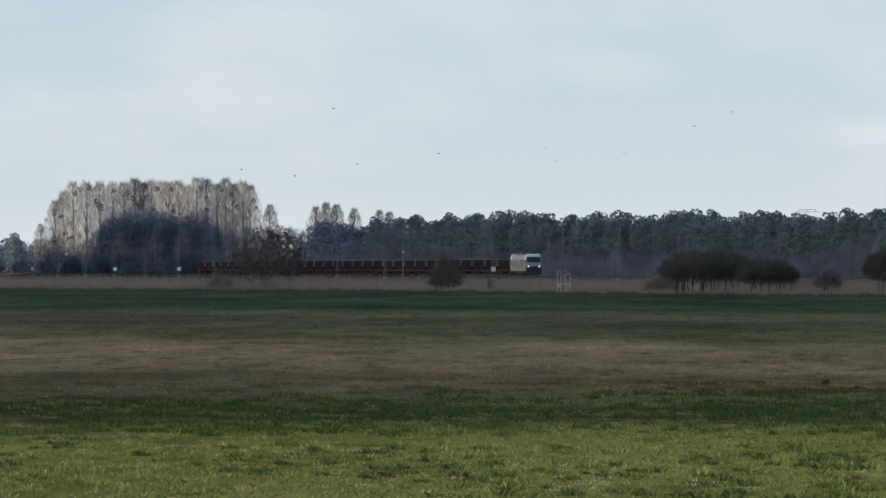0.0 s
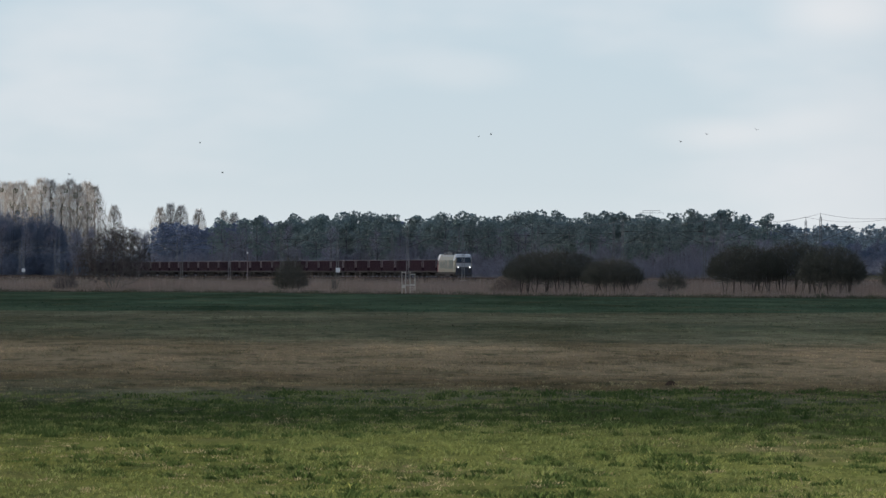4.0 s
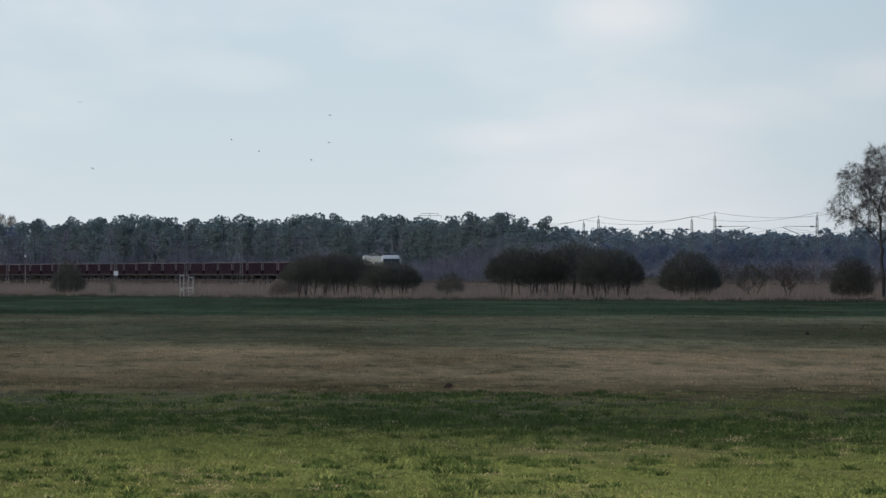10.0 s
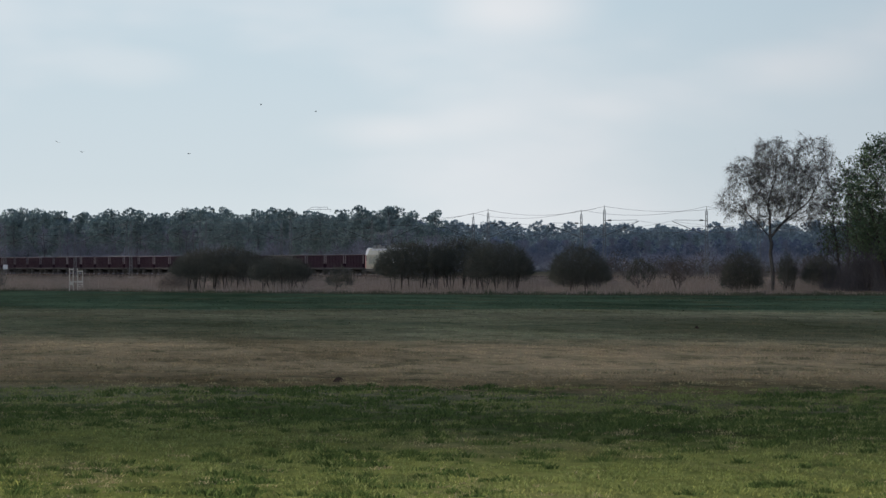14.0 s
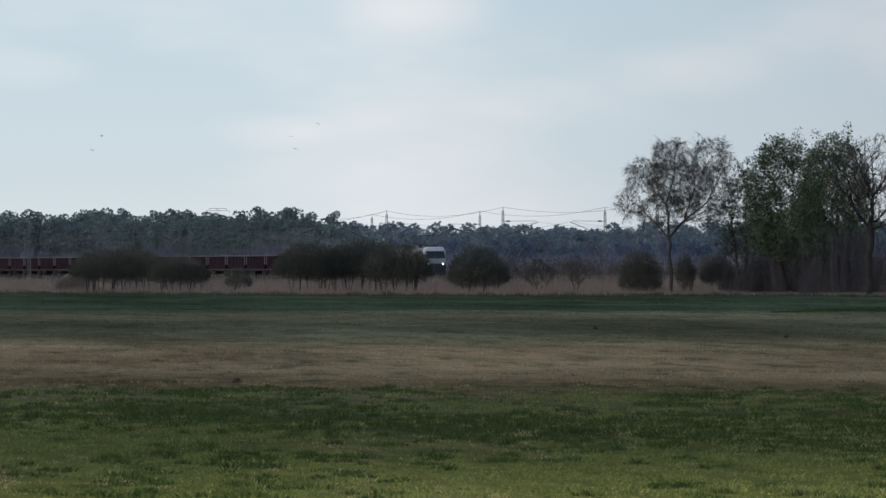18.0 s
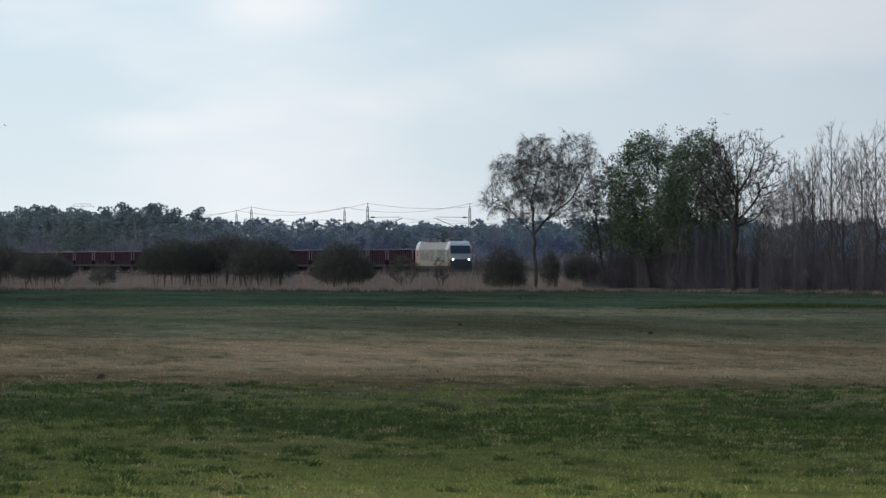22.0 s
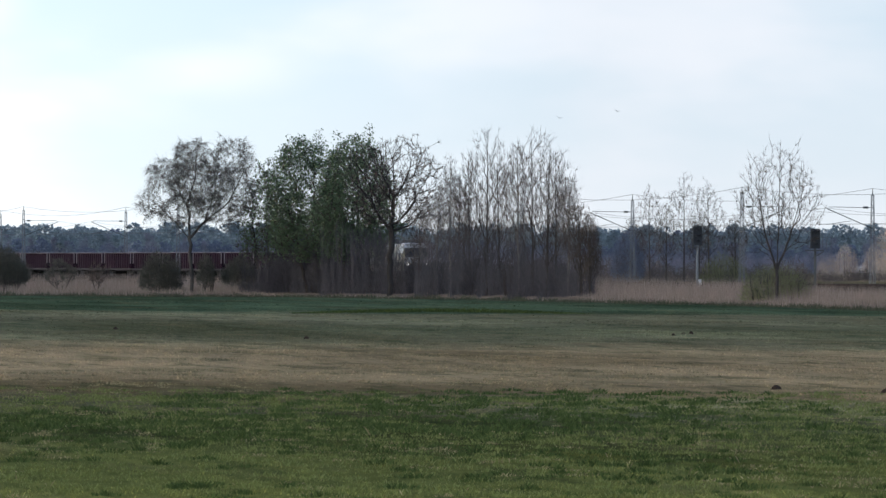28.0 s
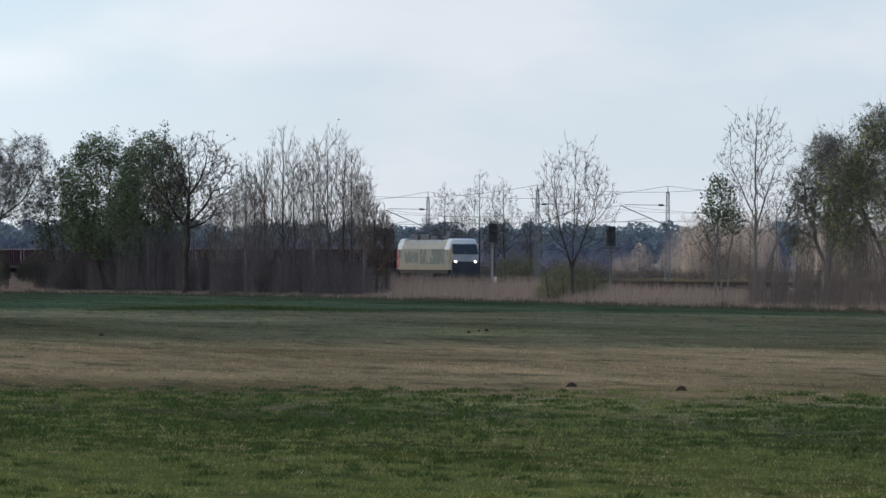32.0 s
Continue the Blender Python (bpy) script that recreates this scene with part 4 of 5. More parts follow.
for i, (az, h, w) in enumerate(((11.18, 9.2, 4.0), (11.6, 10.6, 6.6), (11.95, 10.2, 6.4), (12.35, 9.8, 6.0))):
    plant("willow_tree", willow(93 + i, h, w, (5000, 24000, 20000, 10000)[i]), spot(az, edge_distance(az) + 7 + 4 * i, 0, 0), "large willow in yellow-green leaf", "tree", "willows")
for i, (az, h, w) in enumerate(((10.78, 2.4, 1.8), (10.95, 3.4, 2.0), (11.13, 4.2, 2.0), (11.3, 4.6, 2.0), (11.5, 4.8, 2.2), (11.7, 4.8, 2.2), (11.95, 4.8, 2.2), (12.15, 4.8, 2.2))):
    plant("undergrowth", brush_meshes(100 + i, w, h, 5.0, 34, M_TWIGMID), spot(az, edge_distance(az) + 6 + (i % 3), 0, -az), "bare upright undergrowth wands under the willows", "undergrowth")


# ---- the woods ----
def pine_meshes(seed, h, needles=46, least=0.3, most=0.6):
    """A pine: a bare trunk under a crown of cushions of needles, broad and broken."""
    rng = random.Random(seed)
    wood, nd = Geo(), Geo()
    wood.tube([Vector((0, 0, -0.3)), Vector((rng.uniform(-0.3, 0.3), 0, h * 0.5)), Vector((rng.uniform(-0.4, 0.4), 0, h * 0.95))], [0.2, 0.15, 0.05], 5)
    base = h * rng.uniform(0.2, 0.42)
    for i in range(42):
        t = (i + rng.random()) / 42
        z = base + (h * 0.95 - base) * t
        reach = (0.4 + 2.6 * math.sin(math.pi * (0.18 + 0.76 * t)) ** 0.8) * rng.uniform(0.25, 1.0)
        a = rng.uniform(0, 6.283)
        c = Vector((math.cos(a) * reach, math.sin(a) * reach, z + 0.12 * reach))
        if i % 2 == 0:
            wood.tube([Vector((0, 0, z - 0.5)), c], [0.07, 0.02], 3)
        big = rng.uniform(0.5, 1.05)
        for _ in range(needles):
            u = rnd(rng).normalized()
            if u.z < -0.45:
                continue
            nd.leaf(c + Vector((u.x * big, u.y * big, u.z * big * 0.6)), (u + rnd(rng) * 0.6).normalized(), rnd(rng), rng.uniform(least, most))
    return [("trunk", wood.mesh("trunk", M_HAZEDTRUNK)), ("crown", nd.mesh("crown", M_HAZEDPINE))]


def bare_meshes(seed, h, mat):
    rng = random.Random(seed)
    wood, tw = Geo(), Geo()
    wood.tube([Vector((0, 0, -0.3)), Vector((rng.uniform(-0.4, 0.4), 0, h * 0.5)), Vector((rng.uniform(-0.6, 0.6), 0, h * 0.96))], [0.2, 0.13, 0.03], 5)
    for i in range(26):
        t = rng.uniform(0.2, 0.95)
        a = rng.uniform(0, 6.283)
        p = Vector((0, 0, h * t))
        d = Vector((math.cos(a) * 0.8, math.sin(a) * 0.8, rng.uniform(0.7, 1.3))).normalized() * h * 0.26 * (1.25 - t)
        wood.tube([p, p + d], [0.06, 0.02], 3)
        for _ in range(22):
            q = p + d * rng.uniform(0.2, 1.05) + rnd(rng) * 0.5
            tw.spike(q, (d.normalized() * 0.6 + rnd(rng)).normalized() * rng.uniform(0.6, 1.5), 0.03)
    return [("trunk", wood.mesh("trunk", M_HAZEDTRUNK)), ("crown", tw.mesh("crown", mat))]


PINES = [plant("pine_tree", pine_meshes(200 + i, 14.5), spot(i * 0.4 - 0.2, 1950, 0, 0), "tall pine at the wood's edge", "tree", "pines of the far wood") for i in range(6)]
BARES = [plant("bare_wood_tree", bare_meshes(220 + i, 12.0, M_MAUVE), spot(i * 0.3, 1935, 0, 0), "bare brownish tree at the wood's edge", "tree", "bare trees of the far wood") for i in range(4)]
SPRUCES = [plant("dark_wood_tree", thicket_meshes(230 + i, 9.0, 17.0, 8.0, 3, 2300, M_HAZEDSPRUCE, 0.04, length=1.3, thick=0.055), spot(-1.75 - 0.12 * i, 2350, 0, 0), "dense dark tree of the small wood", "tree", "dark trees of the small wood") for i in range(4)]


def sized(ob, m, k):
    c = copy_thing(ob, m)
    c.scale = (k, k, k)
    return c


def wood_line(az):
    """Distance of the near wood's edge."""
    return float(np.interp(az, [-0.7, 0.5, 2.0, 3.4], [2060, 1960, 1800, 1640]))


def woods():
    rng = random.Random(77)
    for row in range(3):
        az = -0.5 + row * 0.03
        while az < 3.28:
            k = rng.uniform(0.84, 1.03) * (0.93 if az > 3.0 else 1) * (0.35 + 0.65 * wood_line(az) / 1960)
            kind = rng.random()
            m = spot(az, wood_line(az) + row * 9 + rng.uniform(-4, 4), 0, rng.uniform(0, 360))
            lot = BARES if kind < (0.4 if row == 0 else 0.14) or az < 0.0 and kind < 0.75 else PINES
            sized(rng.choice(lot), m, k * (0.95 if lot is BARES else 1) * (0.95 if row == 0 else 1.05))
            az += rng.uniform(0.045, 0.085)
    for _ in range(40):
        az = rng.uniform(-2.3, -1.5)
        edge_k = min(az + 2.4, -1.44 - az) / 0.16
        sized(rng.choice(SPRUCES), spot(az, 2350 + rng.uniform(0, 60), 0, rng.uniform(0, 360)), 1.12 * (rng.uniform(0.42, 0.62) + 0.34 * min(1, edge_k)))
    for _ in range(22):
        az = rng.uniform(-2.4, -1.42)
        sized(rng.choice(BARES), spot(az, 2335 + rng.uniform(0, 50), 0, rng.uniform(0, 360)), rng.uniform(0.84, 1.28))
    for _ in range(26):
        az = rng.uniform(-1.45, -0.5)
        sized(rng.choice(BARES), spot(az, 2200 + rng.uniform(0, 60), 0, rng.uniform(0, 360)), rng.uniform(0.83, 1.15))
    for _ in range(18):
        az = rng.uniform(-3.6, -2.4)
        sized(rng.choice(BARES + PINES), spot(az, 2620 + rng.uniform(0, 200), 0, rng.uniform(0, 360)), rng.uniform(0.67, 0.95))


woods()


def far_wood(name, lots, az0, az1, dist, depth, n, k0, k1, mat, label, seed):
    """A distant stand of trees, joined into one mesh."""
    rng = np.random.default_rng(seed)
    vs, fs, base = [], [], 0
    data = []
    for me in lots:
        co = np.empty(len(me.vertices) * 3)
        me.vertices.foreach_get("co", co)
        data.append((co.reshape(-1, 3), [tuple(p.vertices) for p in me.polygons]))
    for i in range(n):
        co, fc = data[int(rng.integers(len(data)))]
        a = radians(az0 + (az1 - az0) * (i + rng.random()) / n)
        d = dist + depth * rng.random()
        t, k = rng.random() * 6.283, k0 + (k1 - k0) * rng.random()
        c, s = math.cos(t), math.sin(t)
        p = np.stack([(co[:, 0] * c - co[:, 1] * s) * k * 1.15 + d * math.sin(a), (co[:, 0] * s + co[:, 1] * c) * k * 1.15 + d * math.cos(a), co[:, 2] * k], 1)
        vs.append(p)
        fs += [tuple(q + base for q in f) for f in fc]
        base += len(p)
    me = bpy.data.meshes.new(name)
    me.from_pydata(np.concatenate(vs).tolist(), [], fs)
    me.materials.append(mat)
    tagged(new(name, me), label, "wood", kind="stuff")


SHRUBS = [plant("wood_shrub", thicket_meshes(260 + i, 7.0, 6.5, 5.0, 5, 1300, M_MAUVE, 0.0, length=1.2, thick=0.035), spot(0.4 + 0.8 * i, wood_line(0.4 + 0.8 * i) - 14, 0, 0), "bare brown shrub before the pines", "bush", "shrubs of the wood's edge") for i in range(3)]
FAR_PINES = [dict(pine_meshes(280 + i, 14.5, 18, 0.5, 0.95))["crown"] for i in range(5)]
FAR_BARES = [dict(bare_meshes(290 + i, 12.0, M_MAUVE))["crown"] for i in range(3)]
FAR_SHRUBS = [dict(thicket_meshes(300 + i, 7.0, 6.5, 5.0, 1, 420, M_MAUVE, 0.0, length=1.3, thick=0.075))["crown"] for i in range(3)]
# the stands' needle and twig colours carry the painted haze
far_wood("far_pine_wood", FAR_PINES, 3.0, 12.6, 2450, 260, 260, 0.82, 1.08, M_HAZEDFARPINE, "long distant pine wood", 5)
far_wood("far_wood_depth", FAR_PINES, 2.9, 12.6, 2760, 120, 210, 0.82, 1.02, M_HAZEDSPRUCE, "depth of the distant pine wood", 25)
far_wood("far_young_wood", FAR_PINES, 2.8, 12.6, 2430, 30, 230, 0.45, 0.7, M_HAZEDSPRUCE, "young dark pines under the distant wood", 15)
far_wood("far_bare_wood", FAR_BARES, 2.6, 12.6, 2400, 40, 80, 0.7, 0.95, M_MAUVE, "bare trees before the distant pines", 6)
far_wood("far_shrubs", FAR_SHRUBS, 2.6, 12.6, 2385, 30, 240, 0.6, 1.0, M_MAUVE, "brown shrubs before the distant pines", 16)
far_wood("wood_interior", FAR_PINES, -0.9, 3.25, 2090, 50, 90, 0.8, 0.98, M_HAZEDSPRUCE, "dark depth of the pine wood", 7)
far_wood("wood_young_pines", FAR_PINES, -0.7, 3.25, 2075, 14, 110, 0.4, 0.62, M_HAZEDSPRUCE, "young dark pines under the tall ones", 17)
far_wood("left_shrubs", FAR_SHRUBS, -5.0, -2.3, 2650, 60, 90, 0.88, 1.65, M_HAZEDSPRUCE, "low dark far trees", 28)
far_wood("left_far_wood", FAR_PINES, -4.5, -2.2, 2720, 200, 60, 0.55, 0.88, M_HAZEDSPRUCE, "low far trees", 8)
far_wood("small_wood_shrubs", FAR_SHRUBS, -2.7, -0.4, 2330, 20, 80, 0.67, 1.28, M_HAZEDSPRUCE, "dark shrubs below the poplars", 18)
far_wood("trackside_scrub", FAR_SHRUBS, 4.4, 9.7, 1130, 60, 76, 0.35, 0.62, M_TWIGMID, "brown scrub beyond the tracks", 31)
far_wood("right_track_scrub", FAR_SHRUBS, 9.75, 12.6, 1255, 22, 60, 0.2, 0.34, M_TWIGMID, "low scrub at the foot of the beige trees", 33)
far_wood("far_track_scrub", FAR_SHRUBS, 0.1, 3.2, 1650, 40, 42, 0.4, 0.7, M_MAUVE, "brown scrub before the pine wood", 32)
srng = random.Random(21)
for i in range(64):
    az = -0.9 + 4.2 * (i + srng.random()) / 64
    sized(SHRUBS[i % 3], spot(az, wood_line(az) - 10 + srng.uniform(-4, 6), 0, srng.uniform(0, 360)), srng.uniform(0.6, 1.15))
BEIGES = [plant("beige_tree", thicket_meshes(240 + i, 7.0, 10.2, 6.0, 5, 2200, M_BEIGE, 0.0, length=0.9, thick=0.03, upright=0.35), spot(10.3 + 0.2 * i, 1300, 0, 0), "bare tree with sunlit beige twigs", "tree", "beige trees beyond the tracks") for i in range(3)]
rng = random.Random(3)
for i in range(34):
    az = rng.uniform(9.75, 12.3)
    sized(rng.choice(BEIGES), spot(az, 1290 + rng.uniform(0, 70), 0, rng.uniform(0, 360)), rng.uniform(0.75, 1.05) * min(1.0, 0.35 + (az - 9.75) * 0.9))


def far_poplar(seed, h, w):
    """A tall fuzzy poplar: upright limbs in a long oval crown, with mistletoe."""
    rng = random.Random(seed)
    wood, tw, balls = Geo(), Geo(), []
    wood.tube([Vector((0, 0, -0.3)), Vector((0.2, 0, h * 0.5)), Vector((0, 0.2, h * 0.97))], [0.38, 0.25, 0.05], 5)
    for i in range(34):
        t = rng.uniform(0.08, 0.9)
        a = rng.uniform(0, 6.283)
        ln = h * 0.30 * (1.2 - t)
        d = Vector((math.cos(a) * 0.42, math.sin(a) * 0.42, 1)).normalized() * ln
        p = Vector((0, 0, h * t))
        wood.tube([p, p + d * 0.5 + Vector((0, 0, 0.3)), p + d], [0.09, 0.06, 0.02], 3)
    for i in range(2200):
        t = rng.random() ** 0.85
        a = rng.uniform(0, 6.283)
        r = w * 0.5 * (math.sin(math.pi * min(1, 0.12 + 0.86 * t)) ** 0.6) * math.sqrt(rng.random()) * (1 + 0.3 * noise.noise((a, t * 5, seed)))
        p = Vector((math.cos(a) * r, math.sin(a) * r, h * (0.10 + 0.86 * t)))
        tw.spike(p, Vector((math.cos(a) * 0.35, math.sin(a) * 0.35, 1)) * rng.uniform(0.8, 1.8) + rnd(rng) * 0.4, 0.045)
    for i in range(7):
        p = Vector((rng.uniform(-0.4, 0.4) * w, rng.uniform(-0.4, 0.4) * w, h * rng.uniform(0.35, 0.92)))
        balls.append(Geo())
        for _ in range(46):
            u = rnd(rng)
            balls[-1].leaf(p + u * 0.55, u.normalized(), rnd(rng), 0.32)
    return [("trunk", wood.mesh("trunk", M_PALEBARK)), ("crown", tw.mesh("crown", M_TWIGPALE))] + [("mistletoe", q.mesh("mistletoe", M_MISTLE)) for q in balls]


POPLARS = [plant("far_poplar", far_poplar(250 + i, 28.0, 8.6), spot(-2.5 + 0.09 * i, 2480, 0, 0), "tall bare pale poplar with mistletoe balls", "tree", "poplar row") for i in range(4)]
for i in range(15):
    az = -2.16 + i * 0.062 + rng.uniform(-0.015, 0.015)
    sized(POPLARS[i % 4], spot(az, 2480 + rng.uniform(-15, 30), 0, rng.uniform(0, 360)), rng.uniform(0.99, 1.07) * (1.0 - 0.002 * i))
for az, k in ((-2.62, 0.8), (-2.72, 0.55), (-2.56, 0.9)):
    sized(POPLARS[0], spot(az, 2490, 0, k * 500), k)
for az, k in ((-0.86, 0.74), (-0.79, 0.78), (-0.72, 0.76), (-0.6, 0.72), (-0.43, 0.70), (-0.36, 0.68), (-1.17, 0.76)):
    sized(POPLARS[int(k * 100) % 4], spot(az, 2500, 0, k * 700), k)


# ---- the sky's edge ----
def sky_ring():
    g = Geo()
    n = 180
    for r, z in ((4720, -30), (4720, 420), (4560, 1000)):
        for i in range(n):
            a = 2 * math.pi * i / n
            g.v.append((math.sin(a) * r, math.cos(a) * r, z))
    for k in range(2):
        for i in range(n):
            q = (i + 1) % n
            g.f.append((k * n + i, (k + 1) * n + i, (k + 1) * n + q, k * n + q))
    m = bpy.data.materials.new("pale_sky")
    m.use_nodes = True
    nt = m.node_tree
    nt.nodes.remove(nt.nodes["Principled BSDF"])
    pos = nt.nodes.new("ShaderNodeNewGeometry").outputs["Position"]
    mp = nt.nodes.new("ShaderNodeMapping")
    mp.inputs["Scale"].default_value = (0.004, 0.004, 0.011)
    nt.links.new(pos, mp.inputs[0])
    cloud = noise_at(nt, mp.outputs[0], 1.0, 4.0, 0.5)
    sep = nt.nodes.new("ShaderNodeSeparateXYZ")
    nt.links.new(pos, sep.inputs[0])
    blue = ramp(nt, sums(nt, "DIVIDE", sep.outputs[2], 400.0), [(0.0, (0.72, 0.78, 0.80)), (0.12, (0.62, 0.71, 0.75)), (0.38, (0.54, 0.67, 0.745)), (1.0, (0.45, 0.6, 0.72))])
    c = mixed(nt, ramp(nt, cloud, [(0.42, (0, 0, 0)), (0.7, (0.6, 0.6, 0.6))], True), blue, (0.80, 0.82, 0.84))
    for az, up, wide, tall, much in ((3.76, 1.74, 60, 26, 0.9), (3.35, 0.93, 70, 14, 0.3), (3.6, 1.02, 45, 14, 0.3), (4.35, 1.06, 45, 14, 0.3), (1.1, 1.36, 45, 14, 0.35), (5.7, 1.32, 60, 20, 0.4), (2.9, 0.9, 45, 14, 0.4)):
        p = bearing(az, 4720)
        far = nt.nodes.new("ShaderNodeVectorMath")
        far.operation = "SUBTRACT"
        nt.links.new(pos, far.inputs[0])
        far.inputs[1].default_value = (p.x, p.y, EYE + 4720 * math.tan(radians(up)))
        flat = nt.nodes.new("ShaderNodeVectorMath")
        flat.operation = "DIVIDE"
        nt.links.new(far.outputs[0], flat.inputs[0])
        flat.inputs[1].default_value = (wide, wide * 4, tall)
        size = nt.nodes.new("ShaderNodeVectorMath")
        size.operation = "LENGTH"
        nt.links.new(flat.outputs[0], size.inputs[0])
        reach = sums(nt, "MULTIPLY_ADD", sums(nt, "SUBTRACT", cloud, 0.5), 1.4, size.outputs["Value"])
        c = mixed(nt, ramp(nt, reach, [(0.1, (much * 0.6, much * 0.6, much * 0.6)), (1.15, (0, 0, 0))], True), c, (0.90, 0.885, 0.88))
    side = sums(nt, "DIVIDE", sep.outputs[0], 1000.0)
    c = mixed(nt, 1.0, c, ramp(nt, side, [(0.28, (1.0, 0.99, 1.0)), (0.68, (0.785, 0.765, 0.79))]), "MULTIPLY")
    em = node(nt, "ShaderNodeEmission", Strength=0.5)
    nt.links.new(c, em.inputs[0])
    nt.links.new(em.outputs[0], nt.nodes["Material Output"].inputs[0])
    ob = tagged(part("backdrop", g, m), "pale blue-grey sky with thin soft clouds", "sky", kind="structure")
    return ob


sky_ring()


# ---- masts, wires, signals ----
def along(az, off):
    """How far back on the line, at that offset, a direction from the camera meets it."""
    lo, hi = S0, S1
    for _ in range(40):
        mid = (lo + hi) / 2
        x, y, _ = line(mid, off)
        if math.degrees(math.atan2(x, y)) > az:
            lo = mid
        else:
            hi = mid
    return lo


def at_line(s, off, z=0.0):
    x, y, b = line(s, off)
    return pose(x, y, z, 0, 0, math.degrees(-b))


def mast(h, arm, plate=False):
    """A lattice catenary mast with a bracket over the track; arm: which way, +1 or -1. Local x runs across the line."""
    ob = thing("catenary_mast", "grey lattice steel catenary mast with a bracket arm", "mast", None, "catenary masts")
    g = Geo()
    g.box(-0.45, 0.45, -0.45, 0.45, -0.1, 0.35, 0.04)
    part("foundation", g, M_CONCRETE, ob)
    b, t = 0.22, 0.10
    for sx in (-1, 1):
        for sy in (-1, 1):
            g = Geo()
            g.tube([Vector((sx * b, sy * b, 0.3)), Vector((sx * t, sy * t, h))], [0.036, 0.03], 4)
            part("leg", g, M_STEEL, ob)
    n = 12
    for k in range(n):
        z0, z1 = 0.5 + (h - 0.6) * k / n, 0.5 + (h - 0.6) * (k + 1) / n
        w0, w1 = b + (t - b) * z0 / h, b + (t - b) * z1 / h
        for sgn in (-1, 1):
            g = Geo()
            q = 1 if k % 2 else -1
            g.tube([Vector((-q * w0, sgn * w0, z0)), Vector((q * w1, sgn * w1, z1))], [0.014, 0.014], 3)
            part("brace", g, M_STEEL, ob)
    g = Geo()
    g.tube([Vector((0, 0, h - 0.1)), Vector((0, 0, h + 0.55))], [0.05, 0.03], 4)
    part("insulator_spike", g, M_DARKSTEEL, ob)
    a = 4.4 * arm
    for name, p, q, r in (("upper_tube", (0, 0, 7.7), (a * 0.95, 0, 7.75), 0.035), ("lower_tube", (0, 0, 5.8), (a, 0, 7.6), 0.05), ("steady_arm", (a * 0.45, 0, 6.5), (a, 0, 6.15), 0.03)):
        g = Geo()
        g.tube([Vector(p), Vector(q)], [r, r], 4)
        part(name, g, M_DARKSTEEL, ob)
    g = Geo()
    g.tube([Vector((a * 0.1, 0, 7.71)), Vector((a * 0.2, 0, 7.72))], [0.10, 0.10], 6)
    part("insulator", g, M_DARKSTEEL, ob)
    if plate:
        g = Geo()
        g.box(-0.4, 0.4, -0.42, -0.38, 1.6, 2.4)
        part("number_plate", g, M_WHITE, ob, "blank white plate")
    return ob


FAR_OFF, NEAR_OFF = 8.7, -4.5
# directions in which the masts stand, seen from the camera
FAR_AZ = [11.992, 10.122, 8.501, 7.193, 6.055, 5.078, 4.232, 3.502, 2.817, 2.205, 1.655, 1.158, 0.707]
NEAR_AZ = [13.164, 10.991, 9.241, 7.754, 6.506, 5.431, 4.388, 3.602, 2.93, 2.266, 1.695, 1.187, 0.811, 0.338]
far_s = [along(a, FAR_OFF) for a in FAR_AZ] + [along(FAR_AZ[-1], FAR_OFF) + 72.0 * k for k in range(1, 15)]
near_s = [along(a, NEAR_OFF) for a in NEAR_AZ] + [along(NEAR_AZ[-1], NEAR_OFF) + 68.3 * k for k in range(1, 15)]
FAR_MAST = mast(8.9, -1)
FAR_MAST.matrix_basis = at_line(far_s[0], FAR_OFF)
for s in far_s[1:]:
    copy_thing(FAR_MAST, at_line(s, FAR_OFF))
NEAR_MAST = mast(9.0, 1)
NEAR_MAST.matrix_basis = at_line(near_s[0], NEAR_OFF)
PLATE_MAST = mast(9.0, 1, True)
PLATE_MAST.matrix_basis = at_line(near_s[13], NEAR_OFF)
for s in near_s[1:]:
    if s in (near_s[20], near_s[22], near_s[25]):
        copy_thing(PLATE_MAST, at_line(s, NEAR_OFF))
    elif s != near_s[13]:
        copy_thing(NEAR_MAST, at_line(s, NEAR_OFF))


def wire(name, ss, off, z, sag, r, label):
    g = Geo()
    pts = []
    for s0, s1 in zip(ss[:-1], ss[1:]):
        for k in range(8):
            t = k / 8
            x, y, _ = line(s0 + (s1 - s0) * t, off)
            pts.append(Vector((x, y, z - sag * 4 * t * (1 - t))))
    g.tube(pts, [r] * len(pts), 4)
    tagged(part(name, g, M_WIRE), label, "cable")


for ss, mast_off, arm in ((far_s, FAR_OFF, -1), (near_s, NEAR_OFF, 1)):
    over = mast_off + 4.4 * arm
    wire("feeder_cable", ss, mast_off, 9.45, 0.9, 0.022, "thin feeder cable on the mast tops")
    wire("messenger_cable", ss, over, 7.65, 0.9, 0.018, "sagging messenger cable over the track")
    wire("contact_cable", ss, over, 6.15, 0.05, 0.016, "straight contact cable over the track")


